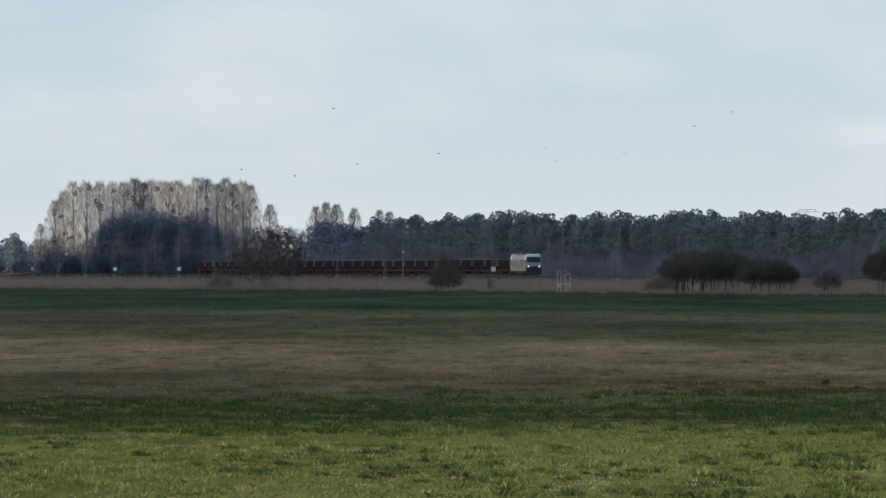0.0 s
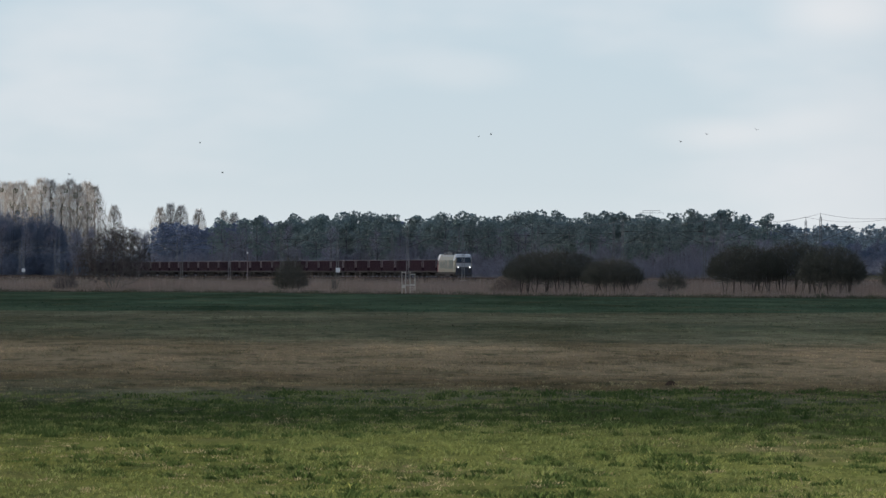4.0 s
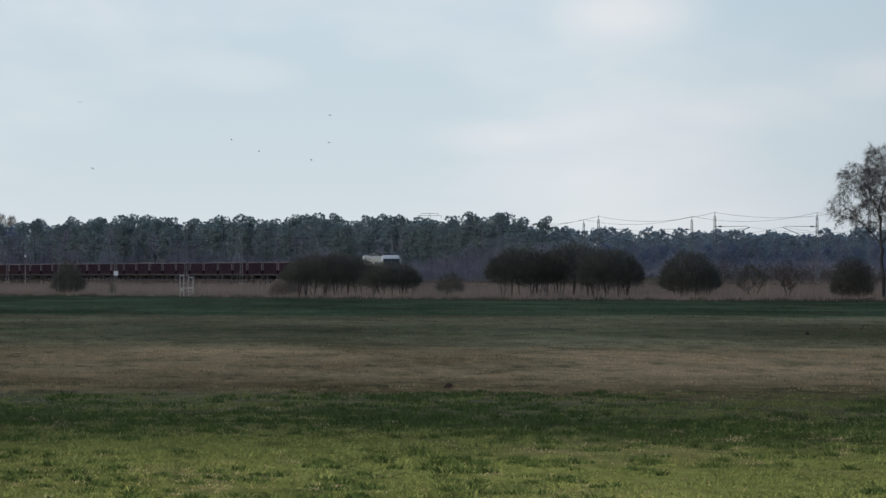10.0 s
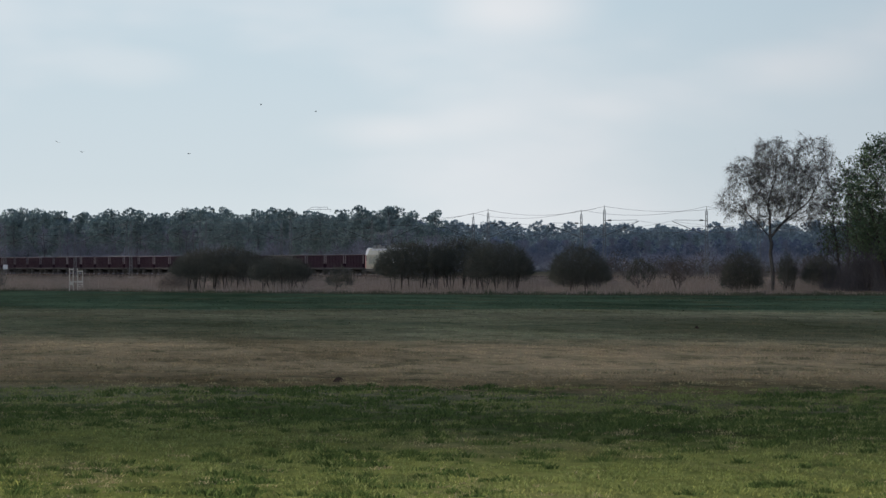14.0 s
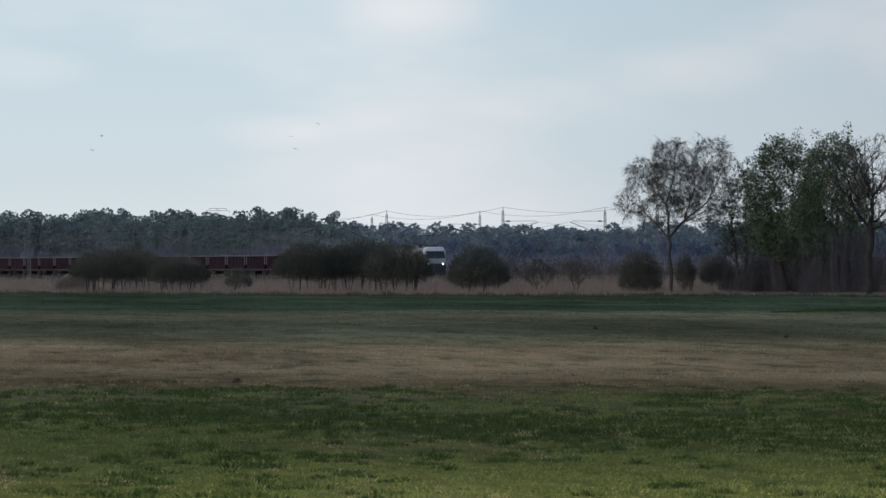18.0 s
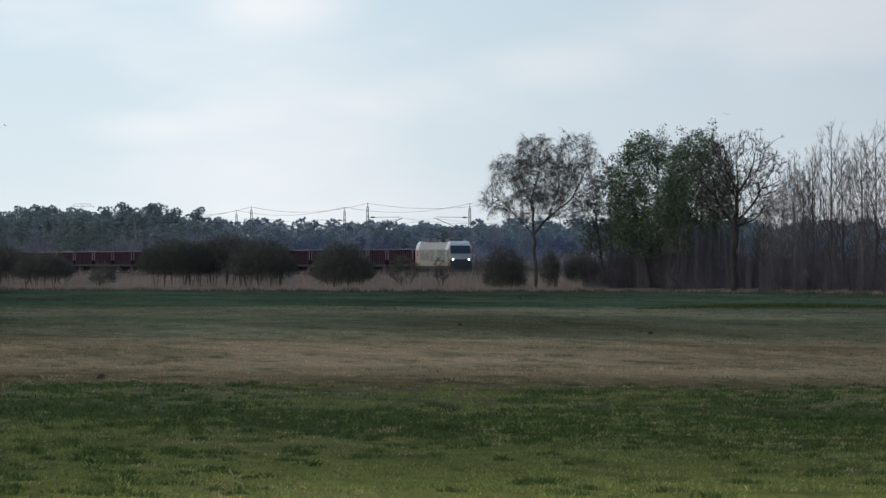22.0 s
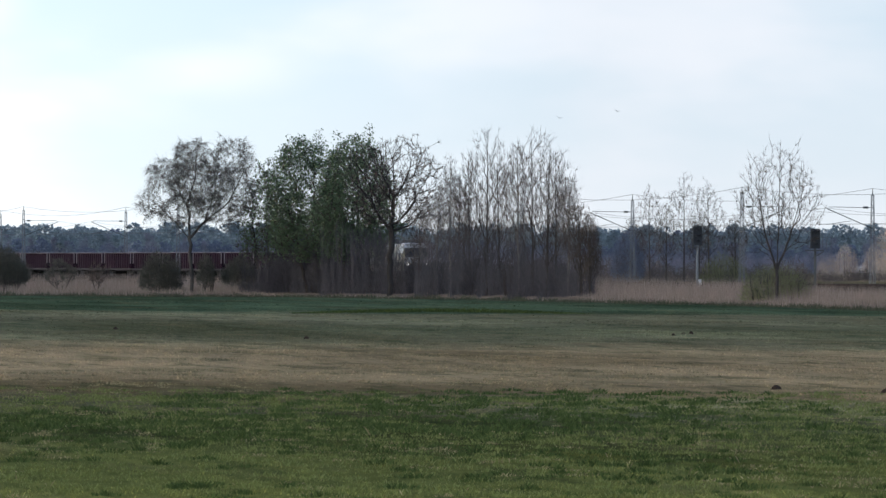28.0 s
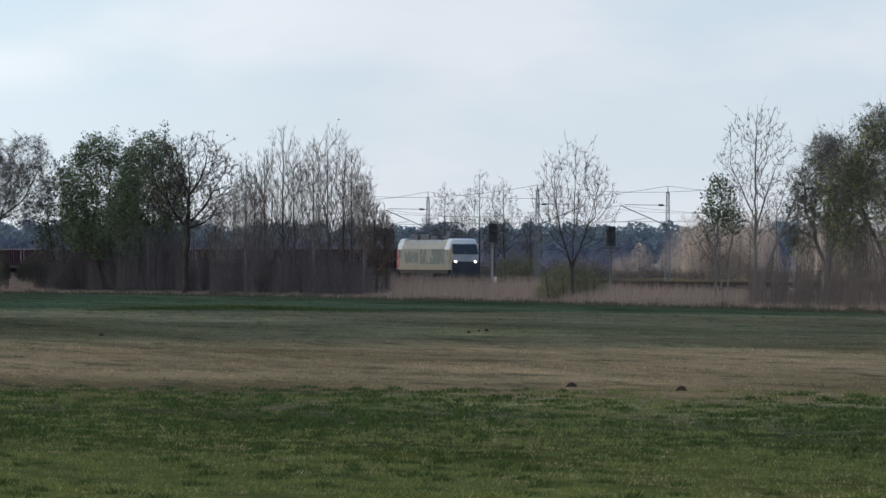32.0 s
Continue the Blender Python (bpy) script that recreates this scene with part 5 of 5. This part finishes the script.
def signal(az, off, top, pole_mat, cage):
    s = along(az, off)
    ob = thing("railway_signal", "black main signal on a steel pole with a platform" if cage else "black main signal on a pale steel pole", "signal", at_line(s, off, 0.1))
    head = top - 1.75
    g = Geo()
    g.tube([Vector((0, 0, 0)), Vector((0, 0, head + 0.3))], [0.13, 0.11], 8)
    part("pole", g, pole_mat, ob)
    g = Geo()
    g.box(-0.42, 0.42, -0.12, 0.12, head, top, 0.0)
    part("signal_plate", g, M_BLACK, ob)
    for k, (dx, dz) in enumerate(((-0.2, 1.5), (0.2, 1.5), (-0.2, 0.9), (0.2, 0.9), (0.0, 0.4))):
        g = Geo()
        n = 10
        for ring_y, r in ((-0.13, 0.11), (-0.36, 0.12)):
            for i in range(n):
                w = 2 * math.pi * i / n
                g.v.append((dx + r * math.cos(w), ring_y, head + dz + r * math.sin(w)))
        for i in range(n):
            g.f.append((i, (i + 1) % n, n + (i + 1) % n, n + i))
        g.f.append(tuple(range(n)))
        part("lamp_hood", g, M_BLACK, ob)
    g = Geo()
    g.box(-0.85, 0.75, -0.3, 0.3, head - 0.22, head - 0.12)
    part("platform", g, M_DARKSTEEL, ob)
    if cage:
        for x in (0.75, 1.15, 1.55):
            g = Geo()
            g.tube([Vector((x, 0.25, head - 0.2)), Vector((x, 0.25, head + 1.0))], [0.025, 0.025], 4)
            part("railing_post", g, M_STEEL, ob)
        for z in (0.4, 1.0):
            g = Geo()
            g.tube([Vector((0.55, 0.25, head + z)), Vector((1.55, 0.25, head + z))], [0.022, 0.022], 4)
            part("railing_bar", g, M_STEEL, ob)
        g = Geo()
        g.tube([Vector((-0.3, 0, head - 0.9)), Vector((0.8, 0, head - 0.25))], [0.05, 0.05], 4)
        part("brace", g, M_DARKSTEEL, ob)
    else:
        g = Geo()
        g.box(0.15, 0.4, -0.05, 0.05, 0.2, 1.0)
        part("foot_sign", g, M_WHITE, ob, "small white sign")


signal(8.939, -4.0, 5.9, M_STEEL, False)
signal(9.736, -4.0, 5.55, M_DARKSTEEL, True)


def signpost(az, off, top):
    ob = thing("signpost", "thin pale railway marker post", "post", at_line(along(az, off), off))
    g = Geo()
    g.tube([Vector((0, 0, -0.2)), Vector((0, 0, top))], [0.09, 0.08], 6)
    part("post", g, M_PALEPOST, ob)
    g = Geo()
    g.box(-0.16, 0.16, -0.12, -0.09, top - 0.5, top - 0.1)
    part("sign", g, M_WHITE, ob)


signpost(-0.271, -6.0, 5.6)


def hunting_seat():
    ob = thing("hunting_seat", "weathered whitish wooden hunting seat in the reeds", "hunting seat", spot(0.817, edge_distance(0.817) + 2, 0, -0.8))
    for x in (-0.72, -0.32, 0.18, 0.72):
        for y in (-0.45, 0.45):
            g = Geo()
            g.box(x - 0.045, x + 0.045, y - 0.045, y + 0.045, -0.2, 2.3 if x < 0.2 else 2.05)
            part("post", g, M_SEAT, ob)
    for z, x0, x1 in ((0.95, -0.72, 0.72), (2.2, -0.72, -0.32), (2.0, 0.18, 0.72), (0.25, 0.18, 0.72), (1.0, 0.18, 0.72)):
        for y in (-0.5, 0.5):
            g = Geo()
            g.box(x0, x1, y - 0.03, y + 0.03, z - 0.05, z + 0.05)
            part("rail", g, M_SEAT, ob)
    g = Geo()
    g.box(-0.70, -0.34, -0.40, 0.40, 0.62, 0.92)
    part("side_board", g, M_SEAT, ob)
    g = Geo()
    g.box(-0.3, 0.72, -0.45, 0.45, 1.02, 1.07)
    part("platform", g, M_WOOD, ob)
    g = Geo()
    g.box(-0.3, 0.75, -0.5, 0.5, 2.08, 2.13)
    part("roof", g, M_WOOD, ob)
    g = Geo()
    g.box(0.1, 0.7, 0.1, 0.4, 1.35, 1.42)
    part("bench", g, M_WOOD, ob)
    for k in range(4):
        g = Geo()
        g.box(0.2, 0.7, -0.56, -0.52, 0.2 + 0.22 * k, 0.26 + 0.22 * k)
        part("rung", g, M_SEAT, ob)
    for ch in ob.children:
        ch.data.transform(Matrix.Diagonal((0.78, 0.8, 0.86, 1)))


hunting_seat()


def far_pylon():
    """The head of a power pylon that stands far behind the wood."""
    ob = thing("power_pylon", "pale grey lattice power pylon far behind the wood", "pylon", spot(2.46, 3000, 0, -2.46))
    top = 22.9
    for sx in (-1, 1):
        for sy in (-1, 1):
            g = Geo()
            g.tube([Vector((sx * 1.6, sy * 1.6, 0)), Vector((sx * 0.5, sy * 0.5, 18)), Vector((sx * 0.3, sy * 0.3, top))], [0.1, 0.08, 0.06], 4)
            part("leg", g, M_STEEL, ob)
    for z, half in ((22.0, 4.1), (22.8, 3.0)):
        g = Geo()
        for y in (-0.3, 0.3):
            g.tube([Vector((-half, y, z)), Vector((half, y, z))], [0.08, 0.08], 4)
        for k in range(12):
            x = -half + half * k / 6
            g.tube([Vector((x, -0.3, z)), Vector((x + half / 6, 0.3, z))], [0.04, 0.04], 3)
        part("cross_arm", g, M_STEEL, ob)
        for x in (-half, half):
            g = Geo()
            g.tube([Vector((x, 0, z)), Vector((x, 0, z - 0.7))], [0.07, 0.07], 5)
            part("insulator", g, M_DARKSTEEL, ob)


far_pylon()


# ---- the train ----
def wheelset(parent, x, r):
    for y in (-0.76, 0.76):
        g = Geo()
        n = 14
        for yy in (y - 0.065, y + 0.065):
            for i in range(n):
                w = 2 * math.pi * i / n
                g.v.append((x + r * math.cos(w), yy, r + r * math.sin(w)))
        for i in range(n):
            g.f.append((i, (i + 1) % n, n + (i + 1) % n, n + i))
        g.f += [tuple(reversed(range(n))), tuple(range(n, 2 * n))]
        part("wheel", g, M_UNDER, parent)
    g = Geo()
    g.tube([Vector((x, -0.8, r)), Vector((x, 0.8, r))], [0.08, 0.08], 6)
    part("axle", g, M_UNDER, parent)


def bogie(parent, x, half, r, light=False):
    g = Geo()
    for y in (-1.02, 1.02):
        g.box(x - half - 0.5, x + half + 0.5, y - 0.07, y + 0.07, r - 0.02, r + 0.30, 0.03)
        for k in (-half, half):
            g.box(x + k - 0.2, x + k + 0.2, y - 0.13, y + 0.13, r - 0.2, r + 0.22, 0.03)
        g.box(x - 0.35, x + 0.35, y - 0.11, y + 0.11, r - 0.22, r + 0.36, 0.02)
    g.box(x - 0.25, x + 0.25, -1.0, 1.0, r, r + 0.32)
    b = part("bogie", g, M_UNDER, parent)
    for k in (-half, half):
        wheelset(b, x + k, r)


def hull(g, rings):
    """Skins a row of equal rings of points, closed round and capped."""
    m = len(rings[0])
    n = len(g.v)
    for ring in rings:
        g.v += [tuple(p) for p in ring]
    for i in range(len(rings) - 1):
        for k in range(m):
            q = (k + 1) % m
            g.f.append((n + i * m + k, n + (i + 1) * m + k, n + (i + 1) * m + q, n + i * m + q))
    g.f.append(tuple(n + k for k in range(m)))
    g.f.append(tuple(n + (len(rings) - 1) * m + k for k in reversed(range(m))))


def section(x, half, z0, zs, zr, halfroof):
    """A body's cross-section: sill, shoulder and roof."""
    return [(x, -half, z0), (x, -half - 0.01, (z0 + zs) / 2), (x, -half, zs), (x, -halfroof, zr - 0.08), (x, -halfroof + 0.25, zr), (x, halfroof - 0.25, zr), (x, halfroof, zr - 0.08), (x, half, zs), (x, half + 0.01, (z0 + zs) / 2), (x, half, z0)]


def side_panel(parent, name, x0, x1, z0, z1, mat, proud=0.012, half=1.485, label=""):
    for y in (-1, 1):
        g = Geo()
        a, b = sorted((y * half, y * (half + proud)))
        g.box(x0, x1, a, b, z0, z1)
        part(name, g, mat, parent, label)


def locomotive():
    ob = thing("locomotive", "cream electric locomotive with white cab and lit headlights", "locomotive")
    L = 18.9
    g = Geo()
    hull(g, [section(x, 1.485, 0.95, 2.95, 3.82, 1.12) for x in (-L + 2.2, -L + 6, -L / 2, -6, -2.2)])
    part("body", g, M_CREAM, ob, "cream body with painted scenery")
    for sgn, x0 in ((1, 0.0), (-1, -L)):
        def X(v):
            return x0 - sgn * v
        g = Geo()
        rings = [section(X(2.2), 1.487, 0.95, 2.95, 3.92, 1.12), section(X(1.3), 1.47, 0.95, 2.98, 3.92, 1.2), section(X(0.95), 1.40, 0.95, 2.95, 3.72, 1.2), section(X(0.72), 1.30, 0.95, 2.5, 2.9, 1.22), section(X(0.6), 1.22, 0.95, 1.9, 2.3, 1.18)]
        hull(g, rings)
        cab = part("cab", g, M_CREAM, ob, "cream cab with a white top")
        g = Geo()
        hull(g, [section(X(2.4), 1.495, 2.86, 2.97, 3.94, 1.13), section(X(1.3), 1.48, 2.86, 3.0, 3.94, 1.21), section(X(0.98), 1.42, 2.86, 2.98, 3.76, 1.22), section(X(0.86), 1.38, 3.36, 3.42, 3.55, 1.22)])
        part("cab_top", g, M_CABWHITE, cab, "white cab top")
        for y in (-1, 1):
            g = Geo()
            g.add([(X(0.64), y * 1.26, 1.5), (X(1.0), y * 1.43, 1.5), (X(1.12), y * 1.44, 2.9), (X(0.78), y * 1.31, 2.9), (X(0.74), y * 1.2, 1.5), (X(1.1), y * 1.38, 1.5), (X(1.2), y * 1.38, 2.9), (X(0.9), y * 1.2, 2.9)],
                  [(0, 1, 2, 3), (7, 6, 5, 4), (0, 4, 5, 1), (3, 2, 6, 7), (0, 3, 7, 4), (1, 5, 6, 2)])
            part("corner_panel", g, M_NAVY, cab, "dark cab corner")
        g = Geo()
        g.add([(X(0.55), -1.24, 2.5), (X(0.55), 1.24, 2.5), (X(0.88), 1.19, 3.46), (X(0.88), -1.19, 3.46), (X(0.85), -1.24, 2.5), (X(0.85), 1.24, 2.5), (X(1.25), 1.19, 3.46), (X(1.25), -1.19, 3.46)],
              [(0, 1, 2, 3), (7, 6, 5, 4), (0, 4, 5, 1), (3, 2, 6, 7), (0, 3, 7, 4), (1, 5, 6, 2)])
        part("windscreen", g, M_GLASS, cab)
        g = Geo()
        lo, hi = sorted((X(0.50), X(0.70)))
        g.box(lo, hi, -1.27, 1.27, 2.44, 2.62, 0.01)
        part("front_band", g, M_NAVY, cab, "dark band under the windscreen")
        g = Geo()
        lo, hi = sorted((X(0.52), X(0.66)))
        g.box(lo, hi, -1.26, 1.26, 1.78, 2.5, 0.01)
        part("nose_panel", g, M_NOSE, cab, "silver-grey nose panel")
        g = Geo()
        lo, hi = sorted((X(0.42), X(0.62)))
        g.box(lo, hi, -1.36, 1.36, 0.5, 1.74, 0.02)
        part("front_skirt", g, M_NAVY, cab, "dark lower front")
        g = Geo()
        lo, hi = sorted((X(0.25), X(0.75)))
        g.box(lo, hi, -1.3, 1.3, 0.18, 0.5, 0.03)
        part("rail_guard", g, M_UNDER, cab)
        for y in (-0.98, 0.98):
            g = Geo()
            g.tube([Vector((X(0.55), y, 1.72)), Vector((X(0.40), y, 1.72))], [0.105, 0.095], 10)
            part("headlight", g, M_LAMP if sgn > 0 else M_REDLAMP, cab, "lit headlight" if sgn > 0 else "dark tail light")
            g = Geo()
            g.tube([Vector((X(0.5), y * 0.88, 1.06)), Vector((X(0.12), y * 0.88, 1.06)), Vector((X(0.0), y * 0.88, 1.06))], [0.11, 0.11, 0.23], 10)
            part("buffer", g, M_UNDER, cab)
        g = Geo()
        g.tube([Vector((X(0.75), 0, 2.55)), Vector((X(0.55), 0, 2.55))], [0.10, 0.09], 8)
        part("top_light", g, M_WHITE, cab)
        for y in (-1, 1):
            g = Geo()
            a, b = sorted((y * 1.47, y * 1.497))
            lo, hi = sorted((X(1.55), X(2.15)))
            g.box(lo, hi, a, b, 2.1, 2.85)
            part("side_window", g, M_GLASS, cab)
    side_panel(ob, "scenery_panel", -10.4, -2.35, 1.48, 2.9, M_SCENERY, 0.014, 1.487, "painted landscape in green, ochre and cream")
    side_panel(ob, "scenery_panel", -15.4, -11.0, 1.6, 2.7, M_SCENERY, 0.014, 1.487, "painted landscape in green, ochre and cream")
    side_panel(ob, "lower_stripe", -L + 2.3, -2.3, 1.02, 1.42, M_OCHRE, 0.014, 1.487, "ochre lower stripe")
    side_panel(ob, "rear_stripe", -L + 0.9, -L + 1.7, 1.0, 2.9, M_RED, 0.014, 1.49, "red end stripe")
    for k in range(4):
        for y in (-1, 1):
            g = Geo()
            x0 = -14.6 + 2.7 * k
            lo, hi = sorted((y * 0.95, y * 1.22))
            g.box(x0, x0 + 2.3, lo, hi, 3.45, 3.78, 0.03)
            part("roof_cover", g, M_NOSE, ob, "pale roof edge cover")
    g = Geo()
    g.box(-L + 1.4, -1.4, -1.42, 1.42, 0.62, 0.95, 0.0)
    part("underframe", g, M_UNDER, ob)
    g = Geo()
    g.box(-12.2, -6.8, -1.3, 1.3, 0.22, 0.62, 0.06)
    part("transformer_tank", g, M_UNDER, ob)
    for x0, x1, h in ((-15.8, -13.2, 0.22), (-12.6, -9.6, 0.30), (-9.2, -7.0, 0.2), (-4.6, -2.9, 0.22)):
        g = Geo()
        g.box(x0, x1, -0.85, 0.85, 3.82, 3.88 + 1.5 * h, 0.05)
        part("roof_unit", g, M_ROOF, ob)
    for base_x, up in ((-15.5, 0.25), (-5.2, 1.0)):
        g = Geo()
        g.box(base_x - 1.0, base_x + 1.0, -0.6, 0.6, 4.0, 4.14)
        p = part("pantograph", g, M_DARKSTEEL, ob)
        e = Vector((base_x - 1.5, 0, 4.1 + 0.55 * up))
        h = Vector((base_x + 0.3, 0, 4.15 + 1.3 * up))
        for name, a, b, r in (("lower_arm", Vector((base_x + 0.4, 0, 4.08)), e, 0.09), ("upper_arm", e, h, 0.07), ("collector_head", h + Vector((0, -0.85, 0)), h + Vector((0, 0.85, 0)), 0.07)):
            g = Geo()
            g.tube([a, b], [r, r], 4)
            part(name, g, M_DARKSTEEL, p)
    for x in (-3.2, -1.8, -7.6, -11.0, -16.4):
        for y in (-0.5, 0.5):
            g = Geo()
            g.tube([Vector((x, y, 3.78)), Vector((x, y, 4.2))], [0.09, 0.06], 6)
            part("roof_insulator", g, M_DARKSTEEL, ob)
    for x in (-4.2, -L + 4.2):
        bogie(ob, x, 1.3, 0.62)
    return ob


def wagon():
    ob = thing("open_wagon", "dark red-brown high-sided open freight wagon", "wagon", None, "wagons of the freight train")
    x0, x1, w = -13.94, -0.64, 1.38
    for nm, y in (("side_wall", 0.0), ("side_wall", 2 * w)):
        g = Geo()
        g.box(x0, x1, -w - 0.03 + y, -w + 0.03 + y, 1.12, 2.9)
        part(nm, g, M_WAGON, ob)
    for x in (x0, x1):
        g = Geo()
        g.box(x - 0.03, x + 0.03, -w, w, 1.12, 2.95)
        part("end_wall", g, M_WAGON, ob)
    g = Geo()
    g.box(x0, x1, -w, w, 1.12, 1.2)
    part("floor", g, M_WAGON, ob)
    rib = Geo()
    rib.box(-0.05, 0.05, -0.06, 0.06, 1.05, 2.86, 0.012)
    me = rib.mesh("rib", M_WAGONRIB)
    post = Geo()
    post.box(-0.045, 0.045, -0.07, 0.07, 1.7, 3.0, 0.01)
    pm = post.mesh("corner_post", M_PALEPOST)
    for y in (-w - 0.08, w + 0.08):
        for k in range(1, 12):
            r = part("rib", me, None, ob)
            r.location = (x0 + (x1 - x0) * k / 12, y, 0)
        for x in (x0 + 0.05, x1 - 0.05):
            r = part("corner_post", pm, None, ob, "pale corner post")
            r.location = (x, y, 0)
        g = Geo()
        g.box(x0, x1, y - 0.06, y + 0.06, 2.93, 3.0)
        part("top_rail", g, M_PALEPOST, ob, "pale worn top rail")
        g = Geo()
        g.box(x0 - 0.1, x1 + 0.1, y - 0.04, y + 0.04, 0.92, 1.12)
        part("sole_bar", g, M_UNDER, ob)
    g = Geo()
    g.box(x0 + 1.0, x1 - 1.0, -0.3, 0.3, 0.8, 1.12)
    part("centre_beam", g, M_UNDER, ob)
    for x in (x0 - 0.62, x1 + 0.02):
        for y in (-0.87, 0.87):
            g = Geo()
            g.tube([Vector((x, y, 1.05)), Vector((x + 0.6, y, 1.05))], [0.12, 0.12], 8)
            part("buffer", g, M_UNDER, ob)
    for x in (-12.0, -2.6):
        bogie(ob, x, 0.9, 0.46)
    return ob


LOCO = locomotive()
FIRST = wagon()
WAGONS = [FIRST] + [copy_thing(FIRST, Matrix()) for _ in range(31)]


# ---- birds and the cloud that shades the land ----
def bird():
    ob = thing("bird", "small dark bird in gliding flight", "bird", None, "birds over the field")
    g = Geo()
    g.tube([Vector((-0.16, 0, 0)), Vector((-0.05, 0, 0.0)), Vector((0.08, 0, 0.01)), Vector((0.17, 0, 0))], [0.015, 0.045, 0.04, 0.01], 6)
    part("body", g, M_BIRD, ob)
    for y in (-1, 1):
        g = Geo()
        pts = [(0.07, 0.0), (0.10, 0.2), (0.03, 0.42), (-0.04, 0.22), (-0.07, 0.0)]
        z = (0.02, 0.10, 0.16, 0.10, 0.02)
        g.v += [(a, y * b, c) for (a, b), c in zip(pts, z)] + [(a, y * b, c - 0.02) for (a, b), c in zip(pts, z)]
        g.f += [(0, 1, 2, 3, 4), (9, 8, 7, 6, 5)] + [(k, (k + 1) % 5, 5 + (k + 1) % 5, 5 + k) for k in range(5)]
        part("wing", g, M_BIRD, ob)
    return ob


# azimuth, height angle, distance; drift to the right and up, in degrees over the clip
FLIGHTS = [(-1.36, 0.665, 620, -1.0, 0.1), (-1.0, 0.645, 600, -1.4, -0.05), (-0.58, 0.77, 640, 0.3, -0.1), (-0.03, 0.737, 600, 1.0, 0.15), (0.7, 0.806, 650, -0.8, 0.0), (0.77, 0.806, 640, -0.6, 0.1),
           (1.23, 0.752, 610, -1.2, 0.05), (1.70, 0.953, 650, -0.9, -0.1), (1.95, 0.91, 640, -1.0, 0.05), (-0.74, 1.19, 620, 2.0, -0.5), (7.9, 0.95, 520, -0.6, 0.05), (7.5, 0.92, 520, -0.8, 0.1)]
FIRST_BIRD = bird()
FIRST_BIRD.scale = (0.45, 0.45, 0.45)
BIRDS = [FIRST_BIRD] + [copy_thing(FIRST_BIRD, Matrix()) for _ in FLIGHTS[1:]]
CLOUD_UP = 700.0
CLOUD_EDGE = [(-400, 150), (-60, 118), (-20, 108), (-6, 106), (6.6, 127), (9, 129), (12, 119), (16, 106), (20, 98), (30, 95), (900, 90)]


def cloud_bank(name, xs, far, label):
    """A broad cloud between the sun and the land; far: where it begins and ends over a place x."""
    g = Geo()
    shift = sun_way * (CLOUD_UP / sun_way.z)
    ys = [0, 0.004, 0.01, 0.02, 0.05, 0.1, 0.2, 0.32, 0.44, 0.56, 0.68, 0.80, 0.92, 1.0]
    n = len(ys)
    for side in (1, -1):
        for x in xs:
            y0, y1 = far(x)
            for t in ys:
                y = y0 + (y1 - y0) * t
                thick = 0.0 if t in (0, 1.0) else min(1.0, 6 * t) * (30 + 26 * noise.noise((x * 0.01, y * 0.01, 5)))
                up = 0.45 * thick if side < 0 else thick
                g.v.append((x + shift.x, y + shift.y, CLOUD_UP + side * up))
    k = len(xs) * n
    for i in range(len(xs) - 1):
        for j in range(n - 1):
            q = (i * n + j, (i + 1) * n + j, (i + 1) * n + j + 1, i * n + j + 1)
            g.f.append(q)
            g.f.append(tuple(k + a for a in reversed(q)))
    return tagged(part(name, g, M_CLOUD, smooth=True), label, "cloud")


# the near meadow, the poplars far off and the beige trees beyond the tracks lie outside the clouds' shadow
CLOUD = cloud_bank("cloud", [-420 + 40 * i for i in range(8)] + [-100 + 4 * i for i in range(50)] + [100 + 40 * i for i in range(23)],
                   lambda x: (float(np.interp(x, [p[0] for p in CLOUD_EDGE], [p[1] for p in CLOUD_EDGE])), 2400 if x < 30 else 3600 if x < 165 else 1285), "broad grey cloud drifting between the sun and the field")
# second cloud, never in view, added to keep sun off the distant wood
FAR_CLOUD = cloud_bank("cloud", [170 + 40 * i for i in range(22)], lambda x: (1650, 3600), "unseen grey cloud added to shade the distant wood")


def motions():
    times = [float(t) for t in range(0, 33)]
    for i, ob in enumerate([LOCO] + WAGONS):
        ln = 18.9 if i == 0 else 14.58
        front = 0.0 if i == 0 else 18.9 + 14.58 * (i - 1)
        rows = []
        for t in times:
            s = SPEED * (32.0 - t) + front - 1.3
            x, y, _ = line(s)
            x2, y2, _ = line(s + ln)
            rows.append((t, pose(x, y, RAIL, 0, 0, math.degrees(math.atan2(y - y2, x - x2)))))
        walk(ob, rows)
    for i, (ob, (az, up, dist, to_right, to_up)) in enumerate(zip(BIRDS, FLIGHTS)):
        rows = []
        for t in range(0, 33):
            turn = 0.5 * t + 0.3 * i
            p = bearing(az + 0.75 * to_right * (math.sin(turn) - math.sin(0.3 * i)), dist + 25 * (math.cos(turn) - 1))
            z = EYE + dist * math.tan(radians(up + to_up * math.sin(t * 0.37 + i) + 0.02 * math.sin(t * 0.9 + i)))
            rows.append((float(t), pose(p.x, p.y, z, 12 * math.sin(turn), 0, (180 if to_right < 0 else 0) - math.degrees(turn))))
        walk(ob, rows)
    walk(CLOUD, [(t, pose(0, y, 0)) for t, y in ((0.0, 0.0), (6.0, 0.0), (9.0, -6.0), (13.0, -20.0), (19.0, -34.0), (24.0, -42.0), (32.0, -50.0))])


motions()
